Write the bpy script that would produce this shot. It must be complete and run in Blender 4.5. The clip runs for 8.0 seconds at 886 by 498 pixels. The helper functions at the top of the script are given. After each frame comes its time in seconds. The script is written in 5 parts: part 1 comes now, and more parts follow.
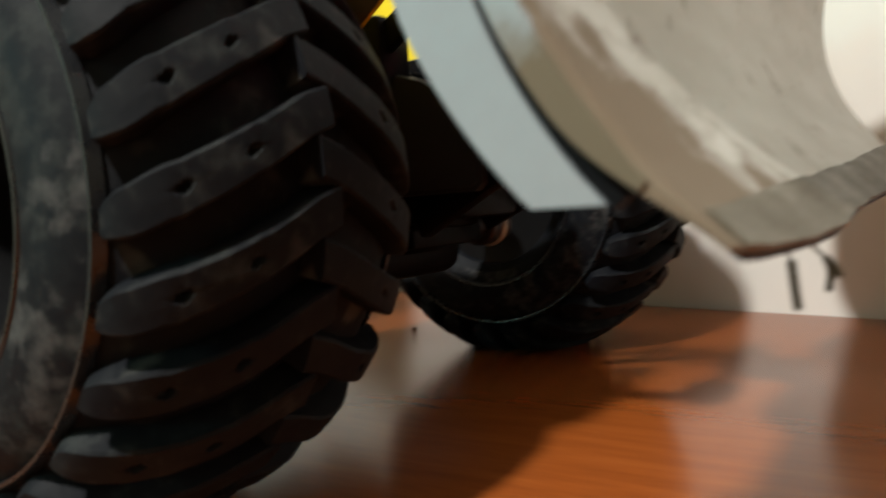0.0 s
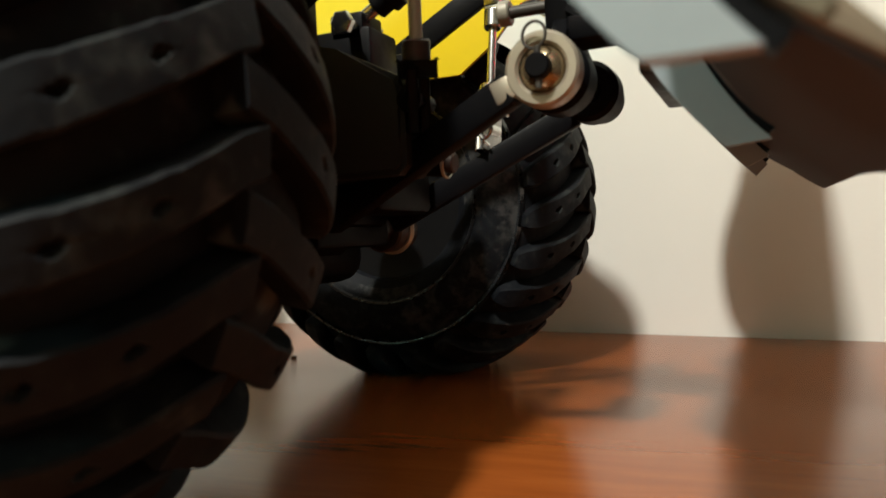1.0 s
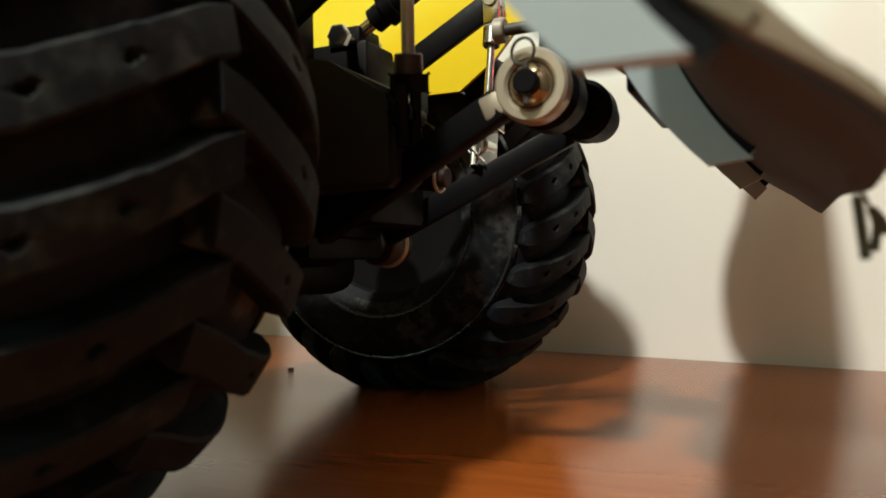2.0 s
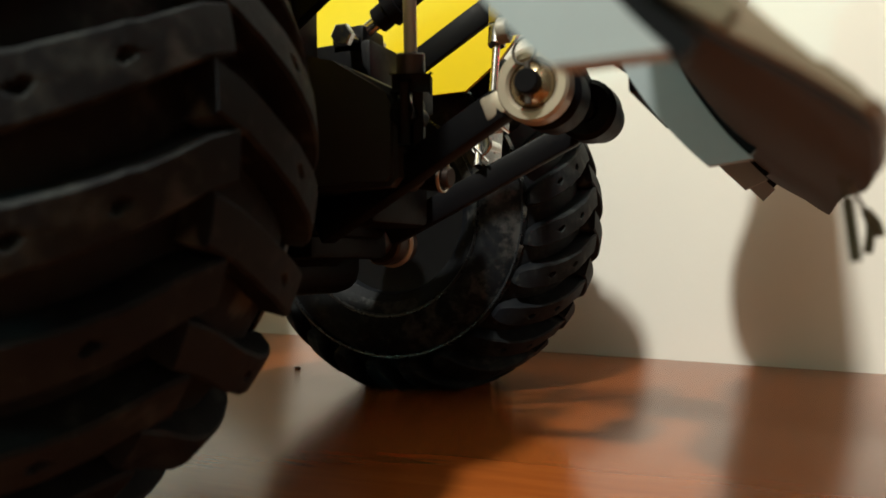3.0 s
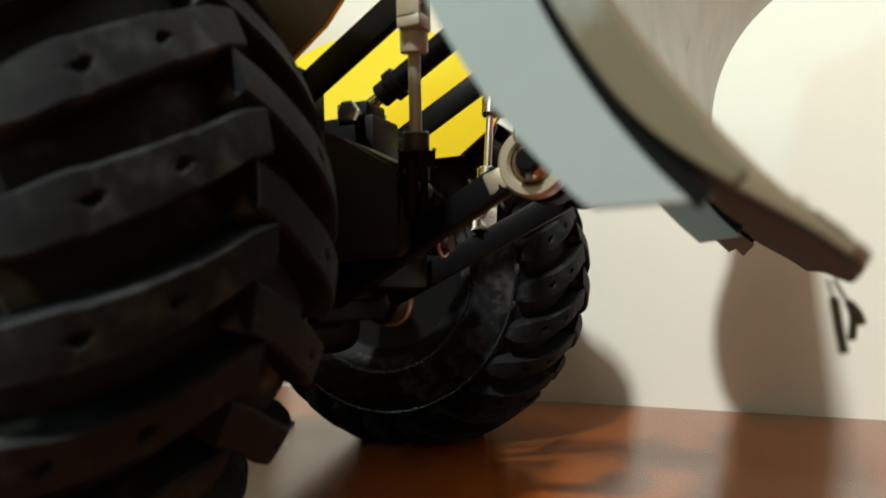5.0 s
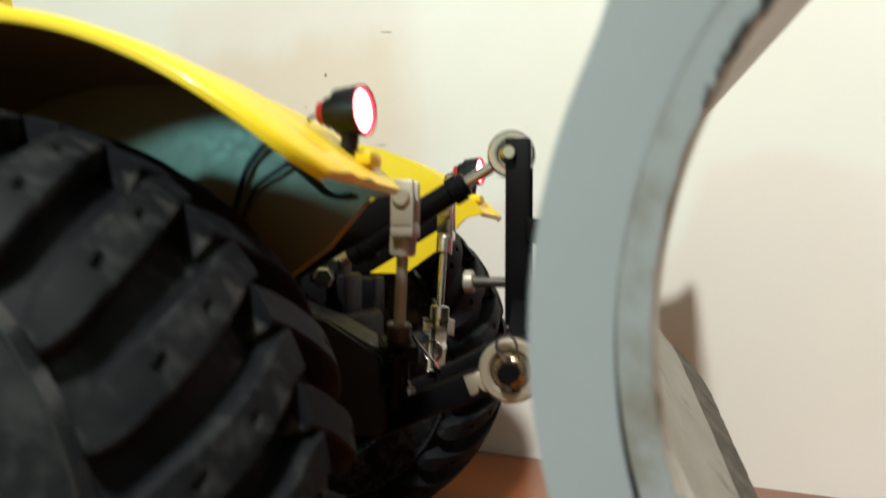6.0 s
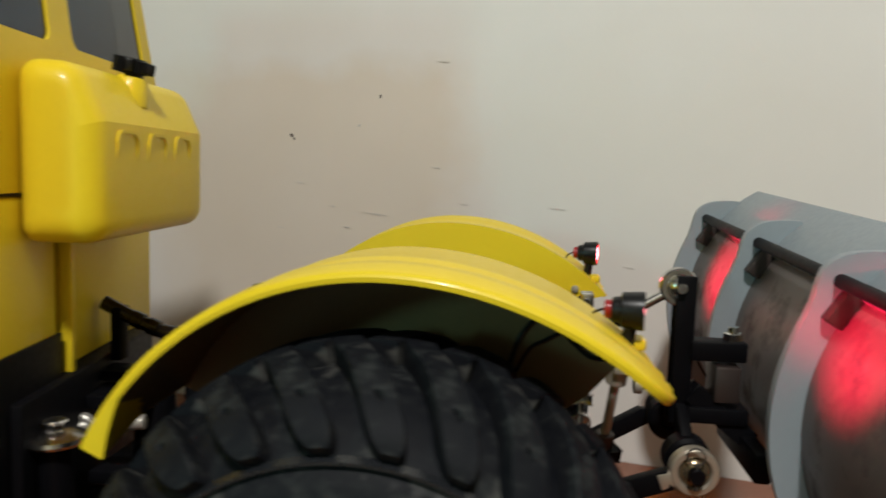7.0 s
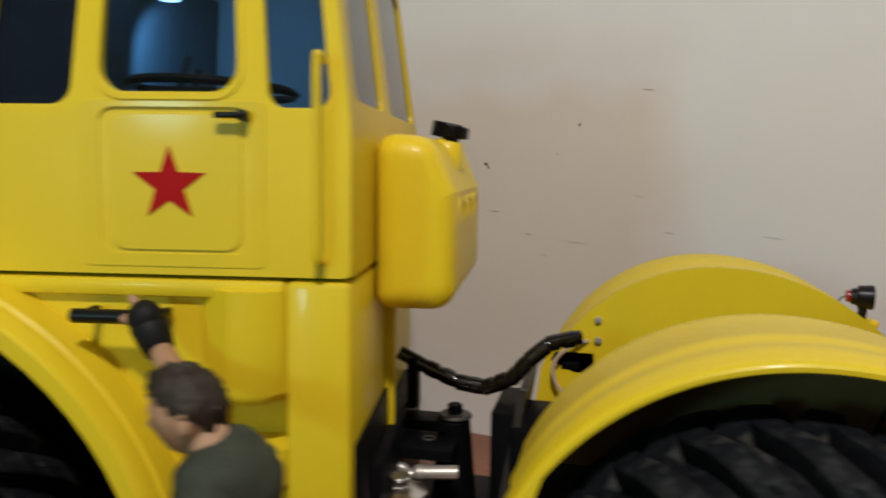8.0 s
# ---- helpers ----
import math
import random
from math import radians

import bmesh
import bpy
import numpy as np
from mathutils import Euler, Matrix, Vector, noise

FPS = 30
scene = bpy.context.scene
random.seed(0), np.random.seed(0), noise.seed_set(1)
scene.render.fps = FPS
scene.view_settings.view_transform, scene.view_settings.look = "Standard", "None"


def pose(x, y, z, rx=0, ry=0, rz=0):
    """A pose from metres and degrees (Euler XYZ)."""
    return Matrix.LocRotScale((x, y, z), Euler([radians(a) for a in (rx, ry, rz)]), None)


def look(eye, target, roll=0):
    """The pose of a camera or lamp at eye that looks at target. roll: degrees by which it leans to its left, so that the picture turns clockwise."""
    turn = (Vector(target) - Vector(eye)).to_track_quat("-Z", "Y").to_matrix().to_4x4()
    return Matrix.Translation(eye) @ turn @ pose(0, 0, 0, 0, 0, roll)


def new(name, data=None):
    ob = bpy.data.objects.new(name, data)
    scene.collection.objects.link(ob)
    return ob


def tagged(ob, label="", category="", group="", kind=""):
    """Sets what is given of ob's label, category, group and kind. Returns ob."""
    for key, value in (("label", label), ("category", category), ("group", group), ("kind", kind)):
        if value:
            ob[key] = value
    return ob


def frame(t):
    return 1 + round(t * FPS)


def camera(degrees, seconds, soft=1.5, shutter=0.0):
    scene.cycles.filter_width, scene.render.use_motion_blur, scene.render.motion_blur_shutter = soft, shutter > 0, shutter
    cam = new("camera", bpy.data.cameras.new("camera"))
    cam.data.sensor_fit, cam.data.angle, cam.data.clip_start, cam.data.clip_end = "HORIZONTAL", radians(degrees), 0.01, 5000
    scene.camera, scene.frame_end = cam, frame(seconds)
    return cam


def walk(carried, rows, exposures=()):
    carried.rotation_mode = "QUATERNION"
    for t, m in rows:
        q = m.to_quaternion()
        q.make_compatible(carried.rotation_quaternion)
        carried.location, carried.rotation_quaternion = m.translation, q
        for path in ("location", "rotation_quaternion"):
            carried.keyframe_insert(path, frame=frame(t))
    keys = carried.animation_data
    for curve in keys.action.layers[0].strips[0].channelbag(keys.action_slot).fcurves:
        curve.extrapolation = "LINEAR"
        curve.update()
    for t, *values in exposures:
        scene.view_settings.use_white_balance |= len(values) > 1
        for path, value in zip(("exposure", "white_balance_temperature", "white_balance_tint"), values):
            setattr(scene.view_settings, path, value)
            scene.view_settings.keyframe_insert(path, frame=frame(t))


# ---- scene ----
SHUTTER = 0.5
cam = camera(60.5, 8.0, soft=1.6, shutter=SHUTTER)
cam.data.dof.use_dof, cam.data.dof.focus_distance, cam.data.dof.aperture_fstop = True, 0.46, 15.0
# seconds, x, y, z, tilt, lean, turn
ROWS = [
    (0.0, 0.1646, -0.3458, 0.1123, 86.73, 3.72, 33.78),
    (0.2, 0.1569, -0.3348, 0.1092, 86.19, 4.16, 36.44),
    (0.3, 0.1517, -0.3333, 0.1089, 85.50, 2.82, 35.46),
    (0.4, 0.1405, -0.3306, 0.1027, 86.33, 3.70, 32.18),
    (0.5, 0.1344, -0.3257, 0.0972, 87.06, 3.60, 30.05),
    (0.6, 0.1244, -0.3222, 0.0932, 87.59, 3.27, 27.62),
    (1.0, 0.1170, -0.3194, 0.0907, 89.46, 2.96, 23.04),
    (1.5, 0.1215, -0.3179, 0.0884, 90.85, 1.98, 23.29),
    (3.0, 0.1298, -0.3138, 0.0880, 90.94, 1.04, 24.84),
    (3.5, 0.1302, -0.3150, 0.0889, 91.04, 1.25, 25.05),
    (4.0, 0.1293, -0.3151, 0.0907, 91.24, 1.14, 25.08),
    (5.3, 0.1240, -0.3447, 0.1069, 94.51, 2.91, 21.45),
    (5.5, 0.1164, -0.3510, 0.1268, 94.06, 3.37, 19.10),
    (5.7, 0.1070, -0.3520, 0.1578, 91.96, 3.82, 17.11),
    (5.9, 0.0952, -0.3662, 0.1908, 89.98, -0.10, 13.60),
    (6.1, 0.0832, -0.3818, 0.2117, 90.21, -0.15, 12.38),
    (6.3, 0.0548, -0.3916, 0.2374, 90.20, -2.14, 10.07),
    (6.5, 0.0152, -0.4210, 0.2822, 87.53, -1.25, 7.30),
    (7.0, -0.0558, -0.4752, 0.3143, 84.00, -1.98, 6.14),
    (7.2, -0.0845, -0.4862, 0.3300, 82.64, -1.45, 5.58),
    (7.5, -0.1250, -0.4923, 0.3424, 82.32, -1.19, 6.37),
    (8.0, -0.1926, -0.5000, 0.3474, 83.72, -0.79, 12.37),
]
EXPOSURES = [(0.0, 0.2, 6350, 5), (1.0, 0.22, 6550, 1), (4.0, 0.2, 6600, -2), (5.5, 0.26, 6200, -3), (6.0, 0.09, 6200, 1), (6.5, -0.33, 6250, 5), (7.0, -0.72, 6230, 7), (8.0, -0.97, 6350, 13)]
POSES = [(t, pose(x, y, z, rx, ry, rz)) for t, x, y, z, rx, ry, rz in ROWS]
POSES += [(7.7, look((-0.155, -0.495, 0.342), (-0.433, 1.472, 0.104), 0.6)), (7.9, look((-0.173, -0.495, 0.344), (-0.598, 1.448, 0.133), 0.2))]
walk(cam, sorted(POSES, key=lambda row: row[0]), EXPOSURES)

# ---- world and light ----
world = bpy.data.worlds.new("room_air")
scene.world = world
world.use_nodes = True
world.node_tree.nodes["Background"].inputs[0].default_value = (0.55, 0.62, 0.8, 1)
world.node_tree.nodes["Background"].inputs[1].default_value = 0.004


def lamp(name, kind, place, energy, colour, **more):
    data = bpy.data.lights.new(name, kind)
    data.energy, data.color = energy, colour
    if "radius" in more:
        data.shadow_soft_size = more["radius"]
    if "angle" in more:
        data.spot_size, data.spot_blend = radians(more["angle"]), more.get("blend", 0.6)
    ob = new(name, data)
    ob.matrix_world = look(place, more["target"]) if "target" in more else Matrix.Translation(place)
    return ob


lamp("ceiling_bulb", "POINT", (0.0, -1.32, 1.79), 206.0, (1.0, 0.937, 0.878), radius=0.07)
# added cool fill from the left, source unseen; tints tyres and fender insides
lamp("cool_fill_light", "POINT", (-0.72, -1.3, 0.47), 28.0, (0.215, 0.5, 0.49), radius=0.06)

# ---- materials ----


class Nodes:
    """A short way to wire a node material."""

    def __init__(self, name):
        self.mat = bpy.data.materials.new(name)
        self.mat.use_nodes = True
        self.tree = self.mat.node_tree
        self.bsdf = self.tree.nodes["Principled BSDF"]

    def add(self, kind, **inputs):
        n = self.tree.nodes.new(kind)
        for key, value in inputs.items():
            key = key.replace("_", " ")
            if hasattr(value, "links"):
                self.tree.links.new(value, n.inputs[key])
            else:
                n.inputs[key].default_value = value
        return n

    def coords(self, scale=(1, 1, 1), turn=0.0):
        geo = self.tree.nodes.new("ShaderNodeTexCoord")
        m = self.add("ShaderNodeMapping", Scale=scale, Rotation=(0, 0, turn))
        self.tree.links.new(geo.outputs["Object"], m.inputs["Vector"])
        return m.outputs["Vector"]

    def noise(self, vector, scale, detail=4.0, rough=0.55):
        return self.add("ShaderNodeTexNoise", Vector=vector, Scale=scale, Detail=detail, Roughness=rough).outputs["Fac"]

    def ramp(self, fac, stops):
        n = self.tree.nodes.new("ShaderNodeValToRGB")
        self.tree.links.new(fac, n.inputs["Fac"])
        el = n.color_ramp.elements
        while len(el) < len(stops):
            el.new(0.5)
        for e, (at, c) in zip(el, stops):
            e.position = at
            e.color = (*c, 1) if len(c) == 3 else c
        return n.outputs["Color"]

    def mix(self, fac, a, b, how="MIX"):
        n = self.tree.nodes.new("ShaderNodeMix")
        n.data_type, n.blend_type = "RGBA", how
        for sock, v in ((n.inputs[0], fac), (n.inputs[6], a), (n.inputs[7], b)):
            if hasattr(v, "links"):
                self.tree.links.new(v, sock)
            elif isinstance(v, tuple):
                sock.default_value = (*v, 1)
            else:
                sock.default_value = v
        return n.outputs[2]

    def bump(self, height, strength, distance):
        n = self.add("ShaderNodeBump", Height=height, Strength=strength, Distance=distance)
        self.tree.links.new(n.outputs["Normal"], self.bsdf.inputs["Normal"])

    def put(self, socket, value):
        if hasattr(value, "links"):
            self.tree.links.new(value, self.bsdf.inputs[socket])
        elif isinstance(value, tuple):
            self.bsdf.inputs[socket].default_value = (*value, 1)
        else:
            self.bsdf.inputs[socket].default_value = value
        return self


def plain(name, colour, rough, metal=0.0, vary=0.12, grain=60.0, bump=0.0, coat=0.0, spec=0.5):
    n = Nodes(name)
    v = n.coords()
    big, fine = n.noise(v, grain * 0.12), n.noise(v, grain * 4)
    dark = tuple(c * (1 - vary) for c in colour)
    light = tuple(min(1, c * (1 + vary)) for c in colour)
    base = n.ramp(big, [(0.3, dark), (0.7, light)])
    base = n.mix(n.ramp(fine, [(0.4, (0, 0, 0)), (0.75, (0.25, 0.25, 0.25))]), base, dark)
    n.put("Base Color", base).put("Metallic", metal).put("Specular IOR Level", spec)
    n.put("Roughness", n.ramp(fine, [(0.25, (rough * 0.85,) * 3), (0.8, (min(1, rough * 1.2),) * 3)]))
    if coat:
        n.put("Coat Weight", coat).put("Coat Roughness", 0.12)
    if bump:
        n.bump(fine, 0.4, bump)
    return n.mat


YELLOW = plain("yellow_paint", (0.755, 0.56, 0.016), 0.42, vary=0.05, bump=0.00003, coat=0.14, spec=0.25)
BLACK = plain("black_paint", (0.0035, 0.0035, 0.0045), 0.45, vary=0.3, bump=0.00005, spec=0.08)
STEEL = plain("bright_steel", (0.62, 0.6, 0.57), 0.22, 1.0)
IVORY = plain("pale_worn_metal", (0.42, 0.375, 0.3), 0.36, 0.55)
BRASS = plain("yellowed_steel", (0.3, 0.23, 0.14), 0.25, 0.8)
STRAW = plain("dry_grass", (0.05, 0.045, 0.025), 0.9)
CHROME = plain("polished_chrome", (0.78, 0.76, 0.73), 0.12, 1.0)
DULL = plain("dull_grey_metal", (0.5, 0.48, 0.43), 0.4, 0.6)
BROWN = plain("brown_steel", (0.05, 0.036, 0.032), 0.45, 0.5)
GREY = plain("grey_paint", (0.25, 0.285, 0.31), 0.5, vary=0.1, bump=0.0001)
# yellow darkened to olive: the shade under the fenders put into the colour
SHADY = plain("shaded_underside_yellow", (0.145, 0.098, 0.037), 0.32, vary=0.3, spec=0.45)
PLASTIC = plain("black_plastic", (0.006, 0.006, 0.0065), 0.35, spec=0.25)
SLEEVE = plain("shiny_black_sleeve", (0.006, 0.0045, 0.004), 0.16, spec=0.65)
ZINC = plain("pale_zinc_steel", (0.36, 0.335, 0.28), 0.42, 0.35)
DARKSTEEL = plain("dark_grey_steel", (0.055, 0.05, 0.044), 0.42, 0.3)
RED = plain("red_plastic", (0.3, 0.006, 0.01), 0.3)
SKIN = plain("doll_skin", (0.45, 0.26, 0.16), 0.5, spec=0.3)
HAIR = plain("doll_hair", (0.028, 0.02, 0.013), 0.6, vary=0.4, bump=0.0006, spec=0.3)
JACKET = plain("doll_jacket", (0.03, 0.036, 0.022), 0.8, vary=0.6, grain=220.0, bump=0.0008)
GLOVE = plain("doll_glove", (0.008, 0.008, 0.008), 0.6, spec=0.2)
BEAD = plain("polished_rubber", (0.012, 0.013, 0.015), 0.28, vary=0.4, spec=0.6)
MARK = plain("dark_mark", (0.06, 0.05, 0.04), 0.8)


def rubber(name="tyre_rubber", dusty=0.0):
    n = Nodes(name)
    v = n.coords()
    dust = n.mix(0.5, n.noise(v, 34, 5), n.noise(v, 160, 4))
    fine = n.noise(v, 420, 3)
    base = n.ramp(dust, [(0.4 - dusty, (0.005, 0.0058, 0.0082)), (0.54 - dusty, (0.009, 0.01, 0.0118)), (0.7 - dusty * 0.4, (0.032, 0.0355, 0.0345))])
    smudge = n.ramp(n.noise(n.coords(scale=(1.0, 0.6, 1.0)), 48, 3), [(0.64, (0, 0, 0)), (0.74, (0.7, 0.7, 0.7))])
    base = n.mix(smudge, base, (0.075, 0.075, 0.068))
    if dusty:
        scuff = n.ramp(n.mix(0.35, n.noise(v, 17, 3), n.noise(v, 150, 4)), [(0.5, (0, 0, 0)), (0.58, (0.7, 0.7, 0.7))])
        base = n.mix(scuff, base, (0.07, 0.069, 0.068))
    n.put("Base Color", base).put("Roughness", n.ramp(dust, [(0.3, (0.5,) * 3), (0.8, (0.8,) * 3)])).put("Specular IOR Level", 0.1)
    n.bump(fine, 0.5, 0.0003)
    return n.mat


def plaster(name, colour):
    n = Nodes(name)
    v = n.coords()
    big, mid, fine = n.noise(v, 2.2, 3), n.noise(v, 14, 5), n.noise(v, 240, 4)
    stain = tuple(c * k for c, k in zip(colour, (0.97, 0.955, 0.93)))
    base = n.ramp(big, [(0.42, colour), (0.56, stain)])
    base = n.mix(n.ramp(mid, [(0.35, (0, 0, 0)), (0.8, (0.22, 0.22, 0.22))]), base, tuple(c * 0.86 for c in colour))
    # an old yellowish stain with a ragged edge
    place = n.mix(0.06, v, n.add("ShaderNodeTexNoise", Vector=v, Scale=16.0, Detail=4.0).outputs["Color"])
    sep = n.add("ShaderNodeSeparateXYZ", Vector=place)
    edges = []
    for axis, a, b in (("X", -0.07, -0.12), ("X", -0.5, -0.42), ("Z", 0.455, 0.42), ("Z", 0.05, 0.15)):
        m = n.add("ShaderNodeMapRange", Value=sep.outputs[axis])
        m.inputs["From Min"].default_value, m.inputs["From Max"].default_value = a, b
        edges.append(m.outputs["Result"])
    fac = edges[0]
    for e in edges[1:]:
        m = n.tree.nodes.new("ShaderNodeMath")
        m.operation = "MULTIPLY"
        n.tree.links.new(fac, m.inputs[0])
        n.tree.links.new(e, m.inputs[1])
        fac = m.outputs[0]
    base = n.mix(fac, base, (0.95, 0.89, 0.81), "MULTIPLY")
    n.put("Base Color", base).put("Roughness", 0.75)
    n.bump(n.mix(0.3, mid, fine), 0.3, 0.001)
    return n.mat


def laminate():
    n = Nodes("brown_wood_laminate")
    v = n.coords(scale=(1.0, 9.0, 1.0), turn=0.0)
    w = n.coords()
    grain, fine, big = n.noise(v, 9, 6, 0.65), n.noise(v, 70, 4), n.noise(w, 5, 3)
    base = n.ramp(grain, [(0.3, (0.232, 0.056, 0.0102)), (0.55, (0.286, 0.073, 0.0138)), (0.75, (0.318, 0.089, 0.0187))])
    base = n.mix(n.ramp(fine, [(0.45, (0, 0, 0)), (0.7, (0.16, 0.16, 0.16))]), base, (0.15, 0.04, 0.011))
    n.put("Base Color", base)
    n.put("Roughness", n.ramp(big, [(0.3, (0.17,) * 3), (0.75, (0.23,) * 3)])).put("Specular IOR Level", 0.37)
    n.bump(fine, 0.08, 0.00015)
    return n.mat


def dirty_metal(name, clean, dirt, amount):
    n = Nodes(name)
    v = n.coords(scale=(1, 1, 1))
    streak = n.noise(n.coords(scale=(6, 1.2, 1)), 20, 6, 0.7)
    blot = n.noise(v, 34, 5)
    fine = n.noise(v, 300, 3)
    fac = n.ramp(n.mix(0.5, streak, blot), [(0.5 - amount, (0, 0, 0)), (0.72 - amount * 0.4, (1, 1, 1))])
    n.put("Base Color", n.mix(fac, clean, dirt))
    n.put("Metallic", n.ramp(fac, [(0, (0.55,) * 3), (1, (0.05,) * 3)]))
    n.put("Roughness", n.ramp(fac, [(0, (0.34,) * 3), (1, (0.8,) * 3)]))
    n.bump(fine, 0.3, 0.0003)
    return n.mat


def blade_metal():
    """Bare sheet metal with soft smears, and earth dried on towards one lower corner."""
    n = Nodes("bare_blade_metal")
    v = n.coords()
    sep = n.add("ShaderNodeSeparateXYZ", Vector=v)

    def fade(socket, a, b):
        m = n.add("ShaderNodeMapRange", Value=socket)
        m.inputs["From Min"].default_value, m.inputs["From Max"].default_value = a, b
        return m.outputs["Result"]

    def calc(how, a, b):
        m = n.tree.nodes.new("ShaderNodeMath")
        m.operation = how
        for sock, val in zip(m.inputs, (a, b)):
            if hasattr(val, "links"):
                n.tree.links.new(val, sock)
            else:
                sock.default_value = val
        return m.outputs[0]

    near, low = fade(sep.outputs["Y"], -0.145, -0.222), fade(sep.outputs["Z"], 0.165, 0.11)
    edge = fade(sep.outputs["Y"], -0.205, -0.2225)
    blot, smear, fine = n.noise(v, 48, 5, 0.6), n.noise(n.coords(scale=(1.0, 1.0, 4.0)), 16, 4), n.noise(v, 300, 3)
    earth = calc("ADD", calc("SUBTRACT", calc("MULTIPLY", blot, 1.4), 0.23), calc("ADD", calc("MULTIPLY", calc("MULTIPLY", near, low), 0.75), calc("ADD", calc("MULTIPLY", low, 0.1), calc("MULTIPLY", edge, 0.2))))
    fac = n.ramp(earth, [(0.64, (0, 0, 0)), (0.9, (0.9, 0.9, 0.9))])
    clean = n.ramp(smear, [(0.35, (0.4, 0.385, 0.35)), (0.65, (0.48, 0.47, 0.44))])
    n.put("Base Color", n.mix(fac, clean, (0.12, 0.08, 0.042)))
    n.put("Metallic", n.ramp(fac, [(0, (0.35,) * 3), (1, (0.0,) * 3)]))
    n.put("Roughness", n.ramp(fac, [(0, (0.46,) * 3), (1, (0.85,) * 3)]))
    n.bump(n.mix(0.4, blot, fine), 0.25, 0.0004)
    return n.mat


def back_metal(name, clean, earth, top, metal):
    """Dull sheet that turns in blotches to a second, darker colour towards its lower edge."""
    n = Nodes(name)
    v = n.coords()
    sep = n.add("ShaderNodeSeparateXYZ", Vector=v)
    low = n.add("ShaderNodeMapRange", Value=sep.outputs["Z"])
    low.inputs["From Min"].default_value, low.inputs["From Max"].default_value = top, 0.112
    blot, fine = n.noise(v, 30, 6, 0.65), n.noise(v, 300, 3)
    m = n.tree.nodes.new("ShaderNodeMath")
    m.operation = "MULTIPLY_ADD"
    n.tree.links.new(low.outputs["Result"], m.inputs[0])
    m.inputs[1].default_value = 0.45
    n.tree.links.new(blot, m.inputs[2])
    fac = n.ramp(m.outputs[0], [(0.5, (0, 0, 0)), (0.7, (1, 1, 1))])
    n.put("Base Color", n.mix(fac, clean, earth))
    n.put("Metallic", n.ramp(fac, [(0, (metal,) * 3), (1, (0.0,) * 3)]))
    n.put("Roughness", n.ramp(fac, [(0, (0.42,) * 3), (1, (0.85,) * 3)]))
    n.bump(n.mix(0.4, blot, fine), 0.3, 0.0004)
    return n.mat


def glass(name, tint, ior=1.35):
    n = Nodes(name)
    n.put("Base Color", tint).put("Roughness", 0.03).put("Transmission Weight", 1.0).put("IOR", ior)
    return n.mat


def glow(name, colour, strength):
    n = Nodes(name)
    n.put("Base Color", colour).put("Emission Color", colour).put("Emission Strength", strength)
    return n.mat


RUBBER = rubber()
SIDEWALL = rubber("dusty_sidewall_rubber", 0.06)
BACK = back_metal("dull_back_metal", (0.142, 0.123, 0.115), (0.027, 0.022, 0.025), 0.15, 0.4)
WALL = plaster("wall_plaster", (0.77, 0.76, 0.73))
# unseen walls and ceiling: tones chosen to hold down bounced light
UNSEEN_WALL = plain("unseen_wall_beige", (0.32, 0.31, 0.225), 0.8)
TAN = plain("unseen_wall_brown", (0.13, 0.115, 0.08), 0.8)
CEIL = plain("unseen_ceiling_dark", (0.09, 0.088, 0.08), 0.8)
FAINT = plain("faint_mark", (0.655, 0.63, 0.59), 0.8)
PALE = plain("pale_mark", (0.6, 0.58, 0.54), 0.8)
WOOD = laminate()
FLOOR = plain("floor_boards", (0.2, 0.13, 0.08), 0.5)
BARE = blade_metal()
GRIMY = back_metal("grimy_grey_paint", (0.24, 0.27, 0.285), (0.12, 0.1, 0.065), 0.15, 0.0)
TAR = plain("black_grime", (0.012, 0.011, 0.01), 0.8, vary=0.4)
EDGE = dirty_metal("worn_edge_metal", (0.14, 0.122, 0.09), (0.065, 0.052, 0.033), 0.2)
SMOKED = glass("smoked_glass", (0.13, 0.115, 0.11))
CLEAR = glass("clear_glass", (0.46, 0.58, 0.68), 1.2)
RIMGLOW = glow("lens_rim_glow", (1.0, 0.01, 0.03), 1.2)
LENS = glow("tail_lens_glow", (1.0, 0.16, 0.2), 30.0)
CABLED = glow("cab_lamp_glow", (0.35, 0.6, 1.0), 8.0)
DECAL = plain("red_decal", (0.4, 0.002, 0.003), 0.5, vary=0.05, spec=0.15)
# near-black blue that stands in for the unlit cab behind a window
NAVY = plain("near_black_window_shade", (0.003, 0.0045, 0.009), 0.8, spec=0.1)
DEEP = plain("deep_blue_lining", (0.09, 0.15, 0.19), 0.7)
LINER = plain("blue_grey_lining", (0.26, 0.36, 0.42), 0.7)

# ---- building tools ----
PLACED = {}


def thing(name, at, label, category, group="", kind=""):
    ob = new(name)
    ob.location = at
    PLACED[ob] = Matrix.Translation(at)
    return tagged(ob, label, category, group, kind)


def part(name, bm, material, parent=None, label="", smooth=38.0):
    """Links a bmesh, in world coordinates, as one mesh object."""
    me = bpy.data.meshes.new(name)
    bmesh.ops.recalc_face_normals(bm, faces=bm.faces)
    bm.to_mesh(me)
    bm.free()
    for m in material if isinstance(material, (list, tuple)) else [material]:
        me.materials.append(m)
    if smooth:
        me.shade_smooth()
        me.set_sharp_from_angle(angle=radians(smooth))
    ob = new(name, me)
    if parent is not None:
        ob.parent = parent
        ob.matrix_parent_inverse = PLACED[parent].inverted()
    PLACED[ob] = Matrix.Identity(4)
    if label:
        ob["label"] = label
    return ob


